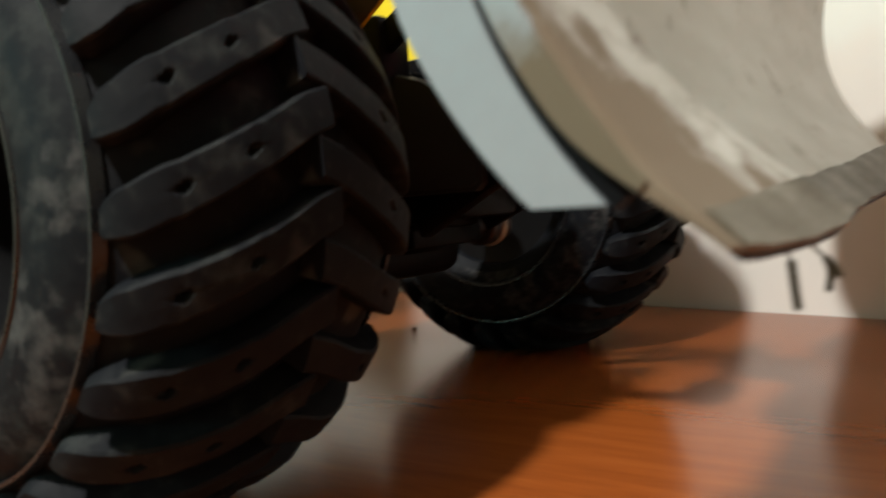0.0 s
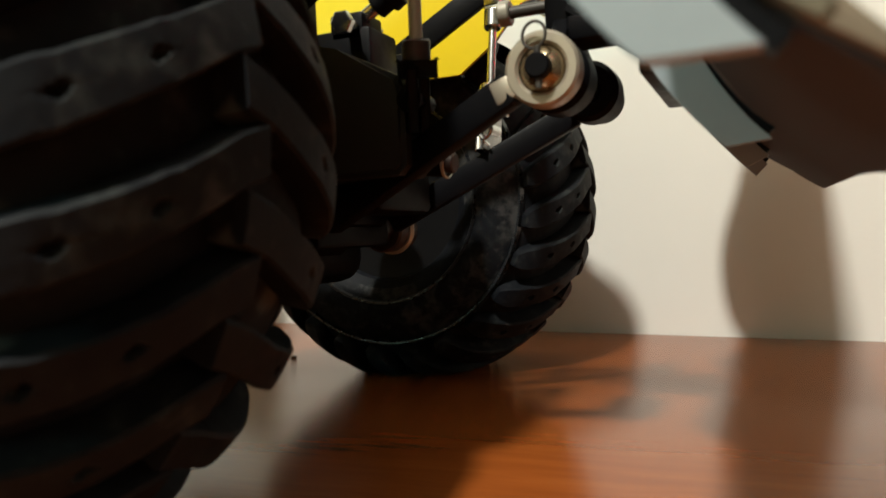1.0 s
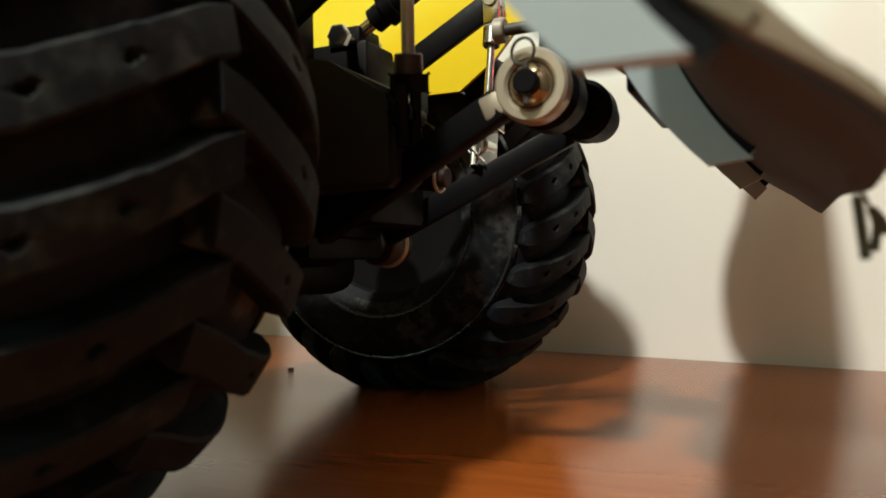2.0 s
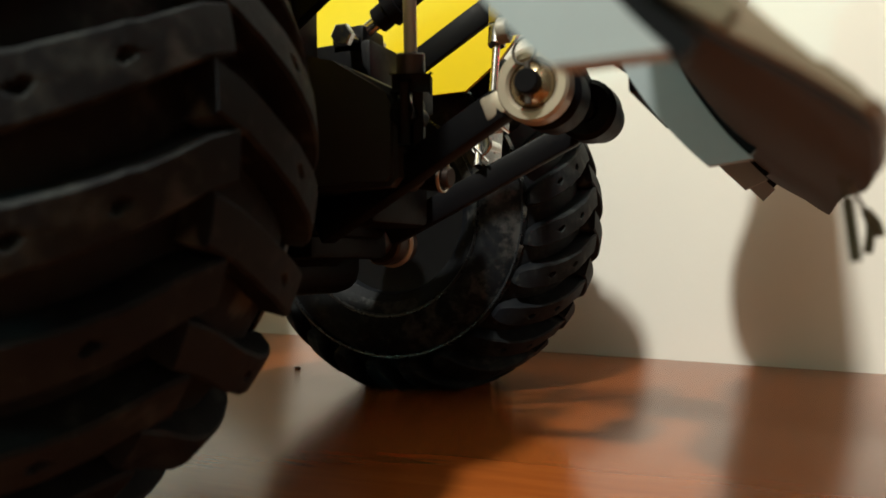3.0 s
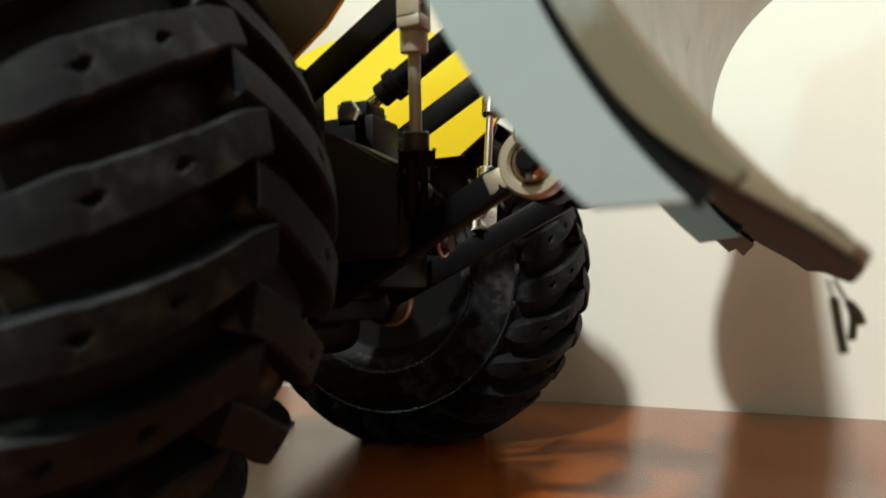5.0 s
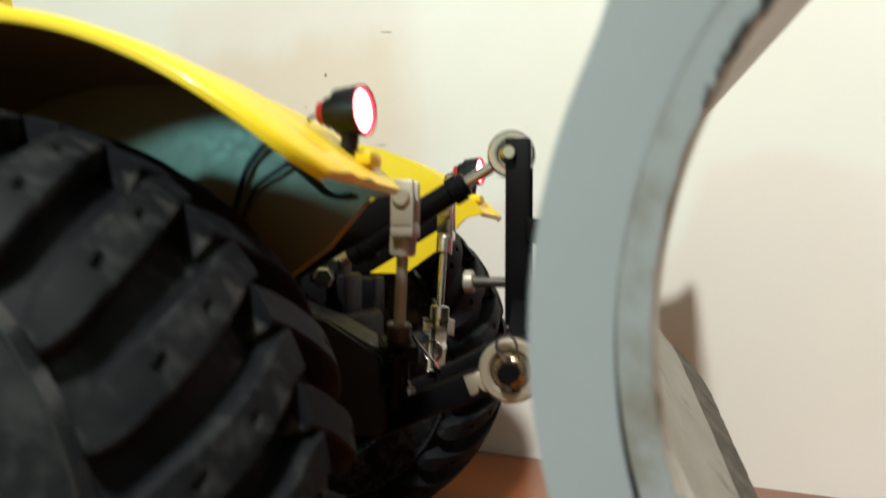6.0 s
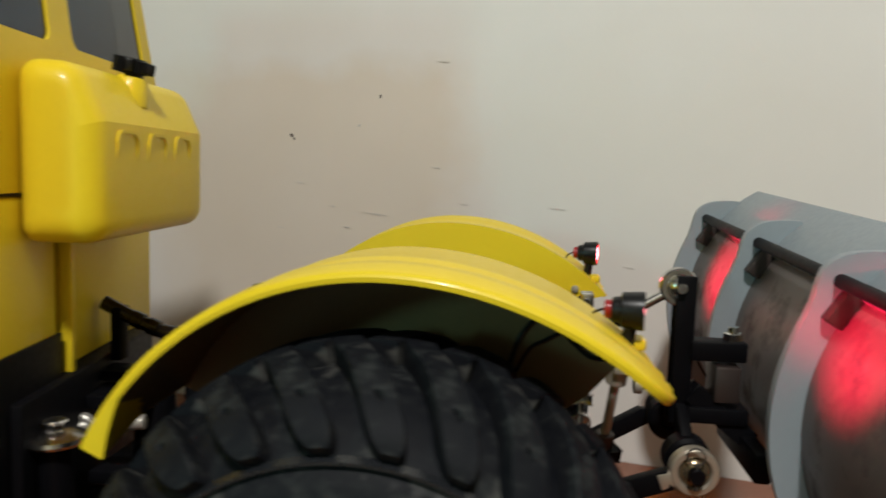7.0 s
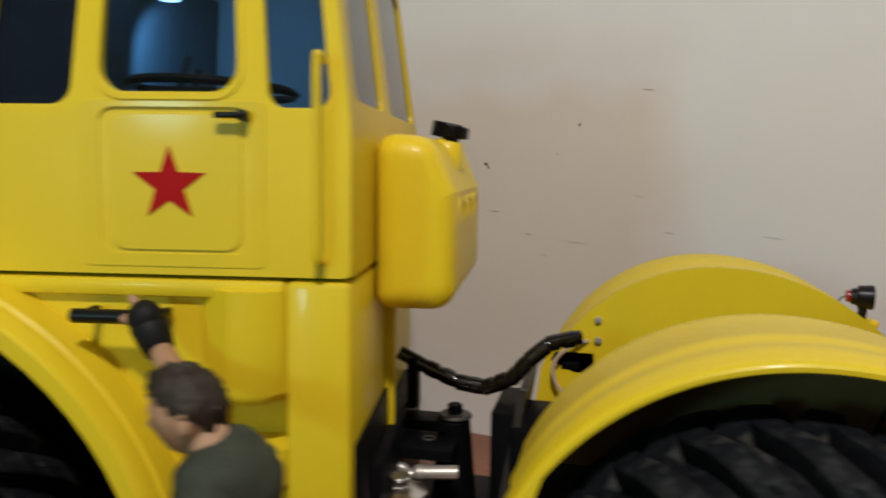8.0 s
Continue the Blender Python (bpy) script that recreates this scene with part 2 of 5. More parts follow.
def box(bm, lo, hi, bevel=0.0, m=None, seg=2):
    """A box from corner to corner, with rounded edges."""
    lo, hi = Vector(lo), Vector(hi)
    made = bmesh.ops.create_cube(bm, size=1.0)["verts"]
    for v in made:
        v.co = Vector([a + (b - a) * (c + 0.5) for a, b, c in zip(lo, hi, v.co)])
        if m is not None:
            v.co = m @ v.co
    if bevel:
        edges = list({e for v in made for e in v.link_edges})
        bmesh.ops.bevel(bm, geom=edges, offset=bevel, segments=seg, affect="EDGES", profile=0.5)


def beam(bm, a, b, wide, high, bevel=0.0):
    """A flat bar from a to b."""
    a, b = Vector(a), Vector(b)
    m = Matrix.Translation((a + b) / 2) @ (b - a).to_track_quat("X", "Z").to_matrix().to_4x4()
    n = (b - a).length / 2
    box(bm, (-n, -wide / 2, -high / 2), (n, wide / 2, high / 2), bevel, m)


def lathe(bm, profile, m, steps=32, closed=False):
    """Turns a profile of (along, radius) about the local z axis, then places it by m."""
    rings = []
    for k in range(steps):
        a = 2 * math.pi * k / steps
        rings.append([bm.verts.new(m @ Vector((r * math.cos(a), r * math.sin(a), z))) for z, r in profile])
    n = len(profile)
    for k in range(steps):
        p, q = rings[k], rings[(k + 1) % steps]
        for i in range(n if closed else n - 1):
            j = (i + 1) % n
            bm.faces.new((p[i], q[i], q[j], p[j]))
    if not closed:
        for i in (0, n - 1):
            if profile[i][1] > 1e-6:
                bm.faces.new([r[i] for r in rings])


def axis_pose(a, b):
    a, b = Vector(a), Vector(b)
    return Matrix.Translation(a) @ (b - a).to_track_quat("Z", "Y").to_matrix().to_4x4(), (b - a).length


def rod(bm, a, b, r, r2=None, steps=20, edge=0.0):
    m, n = axis_pose(a, b)
    r2 = r if r2 is None else r2
    e = edge or min(r, r2) * 0.12
    lathe(bm, [(0, r - e), (e, r), (n - e, r2), (n, r2 - e)], m, steps)


def ring(bm, centre, axis, outer, inner, width, steps=36):
    """A thick ring with rounded edges."""
    m = Matrix.Translation(centre) @ Vector(axis).to_track_quat("Z", "Y").to_matrix().to_4x4()
    w, c = width / 2, (outer - inner) * 0.22
    lathe(bm, [(-w, inner + c), (-w, outer - c), (-w + c, outer), (w - c, outer), (w, outer - c), (w, inner + c),
               (w - c, inner), (-w + c, inner)], m, steps, closed=True)


def ball(bm, centre, r, squash=(1, 1, 1), steps=20):
    m = Matrix.Translation(centre) @ Matrix.Diagonal((*squash, 1))
    bmesh.ops.create_uvsphere(bm, u_segments=steps, v_segments=steps // 2 + 2, radius=r, matrix=m)


def pipe(bm, points, r, steps=8, fine=6):
    """A round cable through the given places."""
    pts = [Vector(p) for p in points]
    line = []
    for i in range(len(pts) - 1):
        p0, p1, p2, p3 = pts[max(0, i - 1)], pts[i], pts[i + 1], pts[min(len(pts) - 1, i + 2)]
        for k in range(fine):
            u = k / fine
            line.append(0.5 * (2 * p1 + (p2 - p0) * u + (2 * p0 - 5 * p1 + 4 * p2 - p3) * u * u + (3 * p1 - p0 - 3 * p2 + p3) * u ** 3))
    line.append(pts[-1])
    rings = []
    for i, p in enumerate(line):
        way = (line[min(i + 1, len(line) - 1)] - line[max(0, i - 1)]).normalized()
        side = way.cross(Vector((0.13, 0.2, 1))).normalized()
        up = side.cross(way)
        rings.append([bm.verts.new(p + r * (side * math.cos(a) + up * math.sin(a))) for a in [2 * math.pi * k / steps for k in range(steps)]])
    for p, q in zip(rings, rings[1:]):
        for k in range(steps):
            bm.faces.new((p[k], p[(k + 1) % steps], q[(k + 1) % steps], q[k]))
    bm.faces.new(rings[0])
    bm.faces.new(rings[-1])


def slab(bm, outline, holes, m, depth):
    """A flat plate with holes: 2D loops in the local xy plane, grown by depth along local z."""
    edges = []
    for loop in [outline] + list(holes):
        vs = [bm.verts.new((x, y, 0)) for x, y in loop]
        edges += [bm.edges.new((vs[i], vs[(i + 1) % len(vs)])) for i in range(len(vs))]
    old = set(bm.faces)
    bmesh.ops.triangle_fill(bm, edges=edges, use_beauty=True)
    faces = [f for f in bm.faces if f not in old]
    verts = {v for f in faces for v in f.verts}
    grown = bmesh.ops.extrude_face_region(bm, geom=faces)["geom"]
    fresh = [g for g in grown if isinstance(g, bmesh.types.BMVert)]
    for v in fresh:
        v.co.z += depth
    for v in list(verts) + fresh:
        v.co = m @ v.co


def rounded(x0, y0, x1, y1, r, n=6):
    """A rectangle with round corners, as a loop."""
    out = []
    for cx, cy, a0 in ((x1 - r, y1 - r, 0), (x0 + r, y1 - r, 90), (x0 + r, y0 + r, 180), (x1 - r, y0 + r, 270)):
        for k in range(n + 1):
            a = radians(a0 + 90 * k / n)
            out.append((cx + r * math.cos(a), cy + r * math.sin(a)))
    return out


def shell(bm, rows):
    """Faces between neighbouring rows of places."""
    grid = [[bm.verts.new(p) for p in row] for row in rows]
    for a, b in zip(grid, grid[1:]):
        for i in range(len(a) - 1):
            bm.faces.new((a[i], a[i + 1], b[i + 1], b[i]))
    return grid


def band(bm, rows):
    """Like shell, but each row is a closed loop and the ends are capped."""
    grid = [[bm.verts.new(p) for p in row] for row in rows]
    n = len(grid[0])
    for a, b in zip(grid, grid[1:]):
        for i in range(n):
            bm.faces.new((a[i], a[(i + 1) % n], b[(i + 1) % n], b[i]))
    bm.faces.new(grid[0])
    bm.faces.new(grid[-1])


XZ = Matrix(((1, 0, 0, 0), (0, 0, -1, 0), (0, 1, 0, 0), (0, 0, 0, 1)))   # local x, y to world x, z; depth to -y
YZ = Matrix(((0, 0, 1, 0), (1, 0, 0, 0), (0, 1, 0, 0), (0, 0, 0, 1)))    # local x, y to world y, z; depth to +x

# ---- the room ----
ROOM = Matrix.Translation((0, 0.3723, 0)) @ Matrix.Rotation(-math.atan(0.23), 4, "Z")   # local y points into the wall behind the table


def room():
    def side(name, lo, hi, material, label):
        bm = bmesh.new()
        box(bm, lo, hi, m=ROOM)
        return tagged(part(name, bm, material, smooth=0), label, "wall" if "wall" in name else name, kind="structure")

    back = side("wall_north", (-2.2, 0, -0.75), (2.2, 0.12, 1.98), WALL, "off-white plastered wall with stains, chips and scratches")
    # the other sides are added out of view, dark to limit fill
    side("wall_south", (-2.2, -3.12, -0.75), (2.2, -3.0, 1.98), UNSEEN_WALL, "plain unseen beige wall, toned to limit bounced light")
    side("wall_west", (-2.32, -3.12, -0.75), (-2.2, 0.12, 1.98), UNSEEN_WALL, "plain unseen beige wall, toned to limit bounced light")
    side("wall_east", (2.2, -3.12, -0.75), (2.32, 0.12, 1.98), TAN, "plain unseen brown wall, darkened to cut bounced light")
    side("ceiling", (-2.32, -3.12, 1.98), (2.32, 0.12, 2.08), CEIL, "plain unseen ceiling, darkened to cut bounced light")
    side("floor", (-2.32, -3.12, -0.85), (2.32, 0.12, -0.75), FLOOR, "brown boarded floor")
    return back


def wall_marks(wall):
    rng = random.Random(4)

    def at(x, z):
        # a place on the wall's face from world x
        return Vector((x, 0.3723 - 0.23 * x, z))

    along, out = (ROOM.to_3x3() @ Vector((1, 0, 0))), (ROOM.to_3x3() @ Vector((0, -1, 0)))

    def blot(name, x, z, wide, high, tilt=0.0, material=MARK):
        bm = bmesh.new()
        n = 12
        c, s = math.cos(tilt), math.sin(tilt)
        rim, top = [], []
        for k in range(n):
            a = 2 * math.pi * k / n
            j = 0.7 + 0.5 * rng.random()
            u, v = wide / 2 * j * math.cos(a), high / 2 * j * math.sin(a)
            u, v = u * c - v * s, u * s + v * c
            p = at(x, z) + along * u + Vector((0, 0, v))
            rim.append(bm.verts.new(p + out * 0.0001))
            top.append(bm.verts.new(p + out * 0.0006 - (along * u + Vector((0, 0, v))) * 0.25))
        for k in range(n):
            bm.faces.new((rim[k], rim[(k + 1) % n], top[(k + 1) % n], top[k]))
        bm.faces.new(top)
        bm.faces.new(rim)
        part(name, bm, material, wall)

    blot("chip", -0.3453, 0.3496, 0.0065, 0.0042, -0.5)
    blot("chip", -0.3425, 0.3455, 0.003, 0.003)
    blot("chip", -0.2300, 0.3975, 0.003, 0.004)
    blot("chip", -0.2560, 0.3630, 0.0045, 0.003, 0.3, PALE)
    for x, z, n in ((-0.335, 0.292, 0.018), (-0.16, 0.316, 0.013), (-0.235, 0.258, 0.03), (-0.125, 0.275, 0.012), (-0.02, 0.275, 0.022),
                    (-0.155, 0.437, 0.014), (-0.29, 0.265, 0.009), (0.06, 0.215, 0.012), (-0.27, 0.24, 0.012), (-0.36, 0.235, 0.012)):
        blot("scratch", x, z, n, 0.0009, -0.06, FAINT)
        blot("scratch", x + n * 0.2, z - 0.0011, n * 0.8, 0.0008, -0.06, PALE)


def table():
    desk = thing("table", ROOM @ Vector((0, -0.45, -0.75)), "table with a glossy orange-brown wood laminate top", "table")
    bm = bmesh.new()
    box(bm, (-1.05, -0.98, -0.028), (0.95, -0.003, 0.0), 0.002, ROOM)
    part("tabletop", bm, WOOD, desk)
    for x in (-0.98, 0.88):
        for y in (-0.92, -0.07):
            bm = bmesh.new()
            box(bm, (x - 0.03, y - 0.03, -0.75), (x + 0.03, y + 0.03, -0.028), 0.003, ROOM)
            part("leg", bm, WOOD, desk)
    bm = bmesh.new()
    ball(bm, (-0.2515, 0.215, 0.0008), 0.0022, (1.4, 1, 0.5), 10)
    tagged(part("crumb", bm, MARK), "tiny dark crumb lying on the table", "crumb")


WALL_BACK = room()
wall_marks(WALL_BACK)
table()

# ---- the model tractor ----
FRONT = Matrix.Translation((-0.31, -0.015, 0)) @ Matrix.Rotation(radians(8), 4, "Z")   # the front half is steered a little towards the room
TRACTOR = thing("model_tractor", (-0.2, 0, 0), "large yellow articulated model tractor standing on a table", "model tractor")
WHEEL_R, WHEEL_X = 0.1208, -0.109


def tread(s):
    """Half of the tyre's section: from the crown (0) over the shoulder to the bead (1), as (sideways, radius)."""
    pts = [(0.0, 0.1128), (0.014, 0.1124), (0.0245, 0.1112), (0.0345, 0.1084), (0.0435, 0.1037), (0.0515, 0.0972), (0.059, 0.0889), (0.0638, 0.0795), (0.065, 0.07), (0.0615, 0.06), (0.055, 0.052)]
    k = min(s * (len(pts) - 1), len(pts) - 1.001)
    i, u = int(k), k - int(k)
    return pts[i][0] * (1 - u) + pts[i + 1][0] * u, pts[i][1] * (1 - u) + pts[i + 1][1] * u


def loaded(bm, centre):
    """The tyre sags a little and stands flat on the table."""
    for v in bm.verts:
        d = centre[2] - v.co.z
        if d > 0:
            v.co.z = max(0.0, centre[2] - d * (1 + 0.014 * min(1.0, d / 0.118) ** 5))
            if v.co.z < 0.03:
                v.co.y += (v.co.y - centre[1]) * 0.015 * (1 - v.co.z / 0.03)


def tyre_mesh(bm, centre, grow):
    """The bare body of a farm tyre."""
    place = Matrix.Translation(centre) @ Matrix.Scale(grow, 4) @ Matrix.Rotation(radians(-90), 4, "X")      # local z along world y
    sec = [tread(k / 16) for k in range(17)]
    # one sidewall bulges further than the other
    wide = [(u + 0.009 * min(1.0, max(0.0, (k / 16 - 0.25) / 0.35)), r) for k, (u, r) in enumerate(sec)]
    profile = [(-u, r) for u, r in reversed(sec)] + wide[1:]
    lathe(bm, profile + [(0.045, 0.05), (-0.045, 0.05)], place, 72, closed=True)


BARS = 25


def run_along(s):
    """The way along the tyre's section from the crown to the place s."""
    steps = [tread(s * k / 12) for k in range(13)]
    return sum(math.hypot(b[0] - a[0], b[1] - a[1]) for a, b in zip(steps, steps[1:]))


def tread_bar(sgn):
    """One bar of the tread about an axle through the origin: it leaves the crown aslant, carries two small pits and ends round on the shoulder.
    sgn: its half of the tyre."""
    bm = bmesh.new()
    pits = (0.4, 0.69)
    stops = [0.0, 0.02, 0.1, 0.2, 0.29] + [p + d for p in pits for d in (-0.044, -0.03, -0.015, 0.0, 0.015, 0.03, 0.044)] + [0.54, 0.78, 0.83, 0.88, 0.92, 0.95, 0.975, 0.992, 1.0]
    across = [(-1.12, -9), (-1, -1), (-0.86, 0), (-0.3, 0), (-0.2, 1), (-0.1, 1), (0.0, 1), (0.1, 1), (0.2, 1), (0.3, 0), (0.86, 0), (1, -1), (1.12, -9)]
    rows = []
    for f in sorted(stops):
        s = -0.02 + f * (0.67 if sgn > 0 else 0.57)
        u, r = tread(max(0.0, s))
        u2, r2 = tread(max(0.0, s) + 0.02)
        nu, nr = r - r2, u2 - u
        ln = math.hypot(nu, nr)
        nu, nr = nu / ln, nr / ln
        if s < 0:
            u = -0.004
        end = max(0.0, (f - 0.78) / 0.22)
        tall = 0.0102 * (1 - 0.3 * end ** 2)
        if f == 0.0:
            tall *= 0.8
        if f == 1.0:
            tall = 0.002
        if sgn > 0:
            u += 0.0105 * max(0.0, f) ** 3      # the inner bars reach further out
        phi = -4.5 * run_along(max(0.0, s))
        half = (0.0061 + 0.0012 * f) / max(r, 0.06) * (0.3 + 0.7 * math.sqrt(max(0.0, 1 - end ** 2)))
        row = []
        for d, pit in across:
            near = min(abs(f - p) for p in pits)
            h = tall if pit >= 0 else (tall - 0.001 if pit == -1 else -0.0025)
            if pit > 0:
                h -= 0.0034 * max(0.0, 1 - (near / 0.031) ** 2 - (d / 0.23) ** 2) ** 0.6
            row.append(((r + nr * h) * math.cos(phi + d * half), sgn * (u + nu * h), (r + nr * h) * math.sin(phi + d * half)))
        rows.append(row)
    band(bm, rows)
    bmesh.ops.recalc_face_normals(bm, faces=bm.faces)
    me = bpy.data.meshes.new("tread_bar")
    bm.to_mesh(me)
    bm.free()
    me.materials.append(RUBBER)
    me.shade_smooth()
    me.set_sharp_from_angle(angle=radians(30))
    return me


BAR_MESH = {sgn: tread_bar(sgn) for sgn in (-1, 1)}


def wheel(centre, out, label, turned_by=0.0, grow=1.0):
    """out: +1 or -1, the side that faces away from the tractor; turned_by: in pitches of the tread."""
    bm = bmesh.new()
    tyre_mesh(bm, centre, grow)
    bmesh.ops.recalc_face_normals(bm, faces=bm.faces)
    for f in bm.faces:
        f.material_index = 1 if abs(f.normal.y) > 0.8 else 0
    loaded(bm, (centre[0], centre[1], centre[2] - 0.001))
    hub = part("wheel", bm, [RUBBER, SIDEWALL], TRACTOR, label, 30)
    for sgn in (-1, 1):
        for k in range(BARS):
            m = Matrix.Translation(centre) @ Matrix.Scale(grow, 4) @ Matrix.Rotation(-2 * math.pi * (k + turned_by + (0.5 if sgn > 0 else 0.0)) / BARS, 4, "Y")
            if min((m @ v.co).z for v in BAR_MESH[sgn].vertices) < 0.5 * centre[2]:      # near the table: pressed flat
                bm = bmesh.new()
                bm.from_mesh(BAR_MESH[sgn])
                bm.transform(m)
                loaded(bm, centre)
                part("tread_bar", bm, RUBBER, hub, smooth=30)
            else:
                bar = new("tread_bar", BAR_MESH[sgn])
                bar.parent = hub
                bar.matrix_basis = m
    turned = Matrix.Translation(centre) @ Matrix.Scale(grow, 4) @ Matrix.Rotation(radians(-90), 4, "X")
    for sgn in (-1, 1):
        for r0, u0, h in ((0.0925, 0.0566, 0.0028), (0.066, 0.0634, 0.0014)):
            bm = bmesh.new()
            u0 += 0.009 if sgn > 0 else 0.0
            lathe(bm, [(sgn * (u0 - 0.001), r0 - 0.0018), (sgn * (u0 + h), r0 - 0.0006), (sgn * (u0 + h), r0 + 0.0006), (sgn * (u0 - 0.001), r0 + 0.0018)], turned, 72, closed=True)
            part("side_bead", bm, BEAD, hub)
    place = Matrix.Translation(centre) @ Matrix.Scale(grow, 4) @ Matrix.Rotation(radians(-90 * out), 4, "X")
    bm = bmesh.new()
    lathe(bm, [(-0.05, 0.05), (-0.05, 0.0545), (-0.046, 0.0545), (-0.044, 0.048), (0.03, 0.046), (0.044, 0.048), (0.046, 0.0555), (0.0535, 0.0555),
               (0.0535, 0.051), (0.03, 0.044), (0.006, 0.04), (0.0, 0.02), (0.0, 0.0), (-0.02, 0.0), (-0.02, 0.043), (-0.04, 0.046)], place, 48)
    part("rim", bm, PLASTIC, hub, "dark wheel rim")
    bm = bmesh.new()
    lathe(bm, [(-0.005, 0.016), (0.01, 0.016), (0.013, 0.013), (0.013, 0.0)], place, 24)
    for k in range(6):
        a = k * math.pi / 3
        b = place @ Vector((0.03 * math.cos(a), 0.03 * math.sin(a), 0.0))
        rod(bm, b, b + Vector((0, out * 0.008, 0)), 0.0035, steps=6)
    part("hub_cap", bm, BLACK, hub, "black hub with bolts")


wheel((WHEEL_X - 0.002, -0.175, WHEEL_R + 0.0016), -1, "black rear wheel, a farm tyre with deep V-shaped bars", 0.722)
wheel((WHEEL_X - 0.01, 0.196, WHEEL_R), 1, "black rear wheel, a farm tyre pressed flat under the load", 0.3, 1.04)
for side in (-1, 1):
    p = FRONT @ Vector((-0.262, -0.0145 + side * 0.165, WHEEL_R))
    wheel(p, side, "black front wheel, a farm tyre with deep V-shaped bars")


def arch(u):
    """The fender's line from its front foot (0) to its rear tip (1), as (x, z) with the way outwards."""
    front, rear = radians(64.5), radians(45.3)
    a = -front + u * (front + rear)
    r = 0.137 if a < 0 else 0.165
    return WHEEL_X + r * math.sin(a), 0.2735 - r + r * math.cos(a), math.sin(a), math.cos(a)


def fender(side):
    """The arched wheel cover with its stepped top and inner cheek."""
    y = lambda v: side * v
    section = [(0.1905, -0.0034), (0.1907, -0.0014), (0.1902, -0.0004), (0.1893, 0.0004), (0.188, 0.001), (0.178, 0.0012), (0.1755, 0.0019), (0.165, 0.002), (0.1625, 0.0013), (0.1525, 0.0012),
               (0.15, 0.0019), (0.1405, 0.002), (0.138, 0.001), (0.0955, 0.001), (0.0955, -0.002), (0.139, -0.002), (0.1885, -0.002), (0.1885, -0.0034)]
    bm = bmesh.new()
    rows = []
    for k in range(49):
        x, z, nx, nz = arch(k / 48)
        s = max(0.0, (k / 48 - 0.84) / 0.16)
        cut = 0.022 * (1 - math.sqrt(max(0.0, 1 - s * s)))
        deep = 0.0075 * max(0.0, 1 - k / 5.0)      # the front foot is thicker
        rows.append([(x + nx * (h - (deep if h < -0.0015 and v > 0.18 else 0)), y(v - cut * max(0.0, (v - 0.0955) / 0.095)), z + nz * (h - (deep if h < -0.0015 and v > 0.18 else 0))) for v, h in section])
    band(bm, rows)
    cover = part("rear_fender", bm, YELLOW, TRACTOR, "glossy yellow arched rear fender with stepped ridges", 30)
    # the cheek: yellow towards the tractor's middle, its shade painted in towards the wheel
    outline = []
    for k in range(41):
        x, z, nx, nz = arch(k / 40)
        outline.append((x + nx * 0.001, z + nz * 0.001))
    outline += [(-0.0035, 0.222), (-0.02, 0.203), (-0.042, 0.187), (-0.075, 0.187), (-0.08, 0.194), (-0.125, 0.194), (-0.14, 0.187), (-0.18, 0.187), (-0.215, 0.187)]
    for name, at, thick, material in (("cheek_panel", 0.0925, 0.0022, YELLOW), ("cheek_shade_sheet", 0.0948, 0.0012, SHADY)):
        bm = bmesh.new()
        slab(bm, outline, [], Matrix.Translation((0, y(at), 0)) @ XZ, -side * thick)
        part(name, bm, material, cover, "yellow inner panel" if material is YELLOW else "dark olive wheel-side sheet with shade in its colour")
    # sheet under the top, in the same shaded yellow
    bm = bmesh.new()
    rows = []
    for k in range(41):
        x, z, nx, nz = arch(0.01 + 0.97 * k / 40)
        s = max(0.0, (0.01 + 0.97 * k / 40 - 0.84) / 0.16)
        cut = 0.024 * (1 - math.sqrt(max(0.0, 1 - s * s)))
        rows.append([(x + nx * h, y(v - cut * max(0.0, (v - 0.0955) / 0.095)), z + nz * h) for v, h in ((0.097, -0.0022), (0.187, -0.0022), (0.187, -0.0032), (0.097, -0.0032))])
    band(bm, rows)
    part("top_shade_sheet", bm, SHADY, cover, "dark olive underside sheet with shade in its colour")
    for x, z in ((-0.1975, 0.2298), (-0.197, 0.2138), (-0.015, 0.229)):
        bm = bmesh.new()
        rod(bm, (x, y(0.0925), z), (x, y(0.0900), z), 0.0028, steps=12)
        rod(bm, (x, y(0.0900), z), (x, y(0.0892), z), 0.0016, steps=6)
        part("screw", bm, DULL, cover)
    if side > 0:
        # below its front foot the cheek goes on as a flank of the rear body
        bm = bmesh.new()
        slab(bm, [(-0.2345, 0.203), (-0.2405, 0.19), (-0.247, 0.139), (-0.256, 0.08), (-0.2, 0.08), (-0.2, 0.203)], [], Matrix.Translation((0, 0.0945, 0)) @ XZ, 0.002)
        part("flank_panel", bm, YELLOW, cover)
        bm = bmesh.new()
        box(bm, (-0.225, 0.0915, 0.1895), (-0.2105, 0.0926, 0.1955), 0.0005)
        part("slot", bm, BLACK, cover)
    # the tab at the rear foot
    bm = bmesh.new()
    box(bm, (-0.003, min(y(0.104), y(0.118)), 0.2325), (0.0045, max(y(0.104), y(0.118)), 0.238), 0.0015)
    part("tab", bm, YELLOW, cover)
    return cover


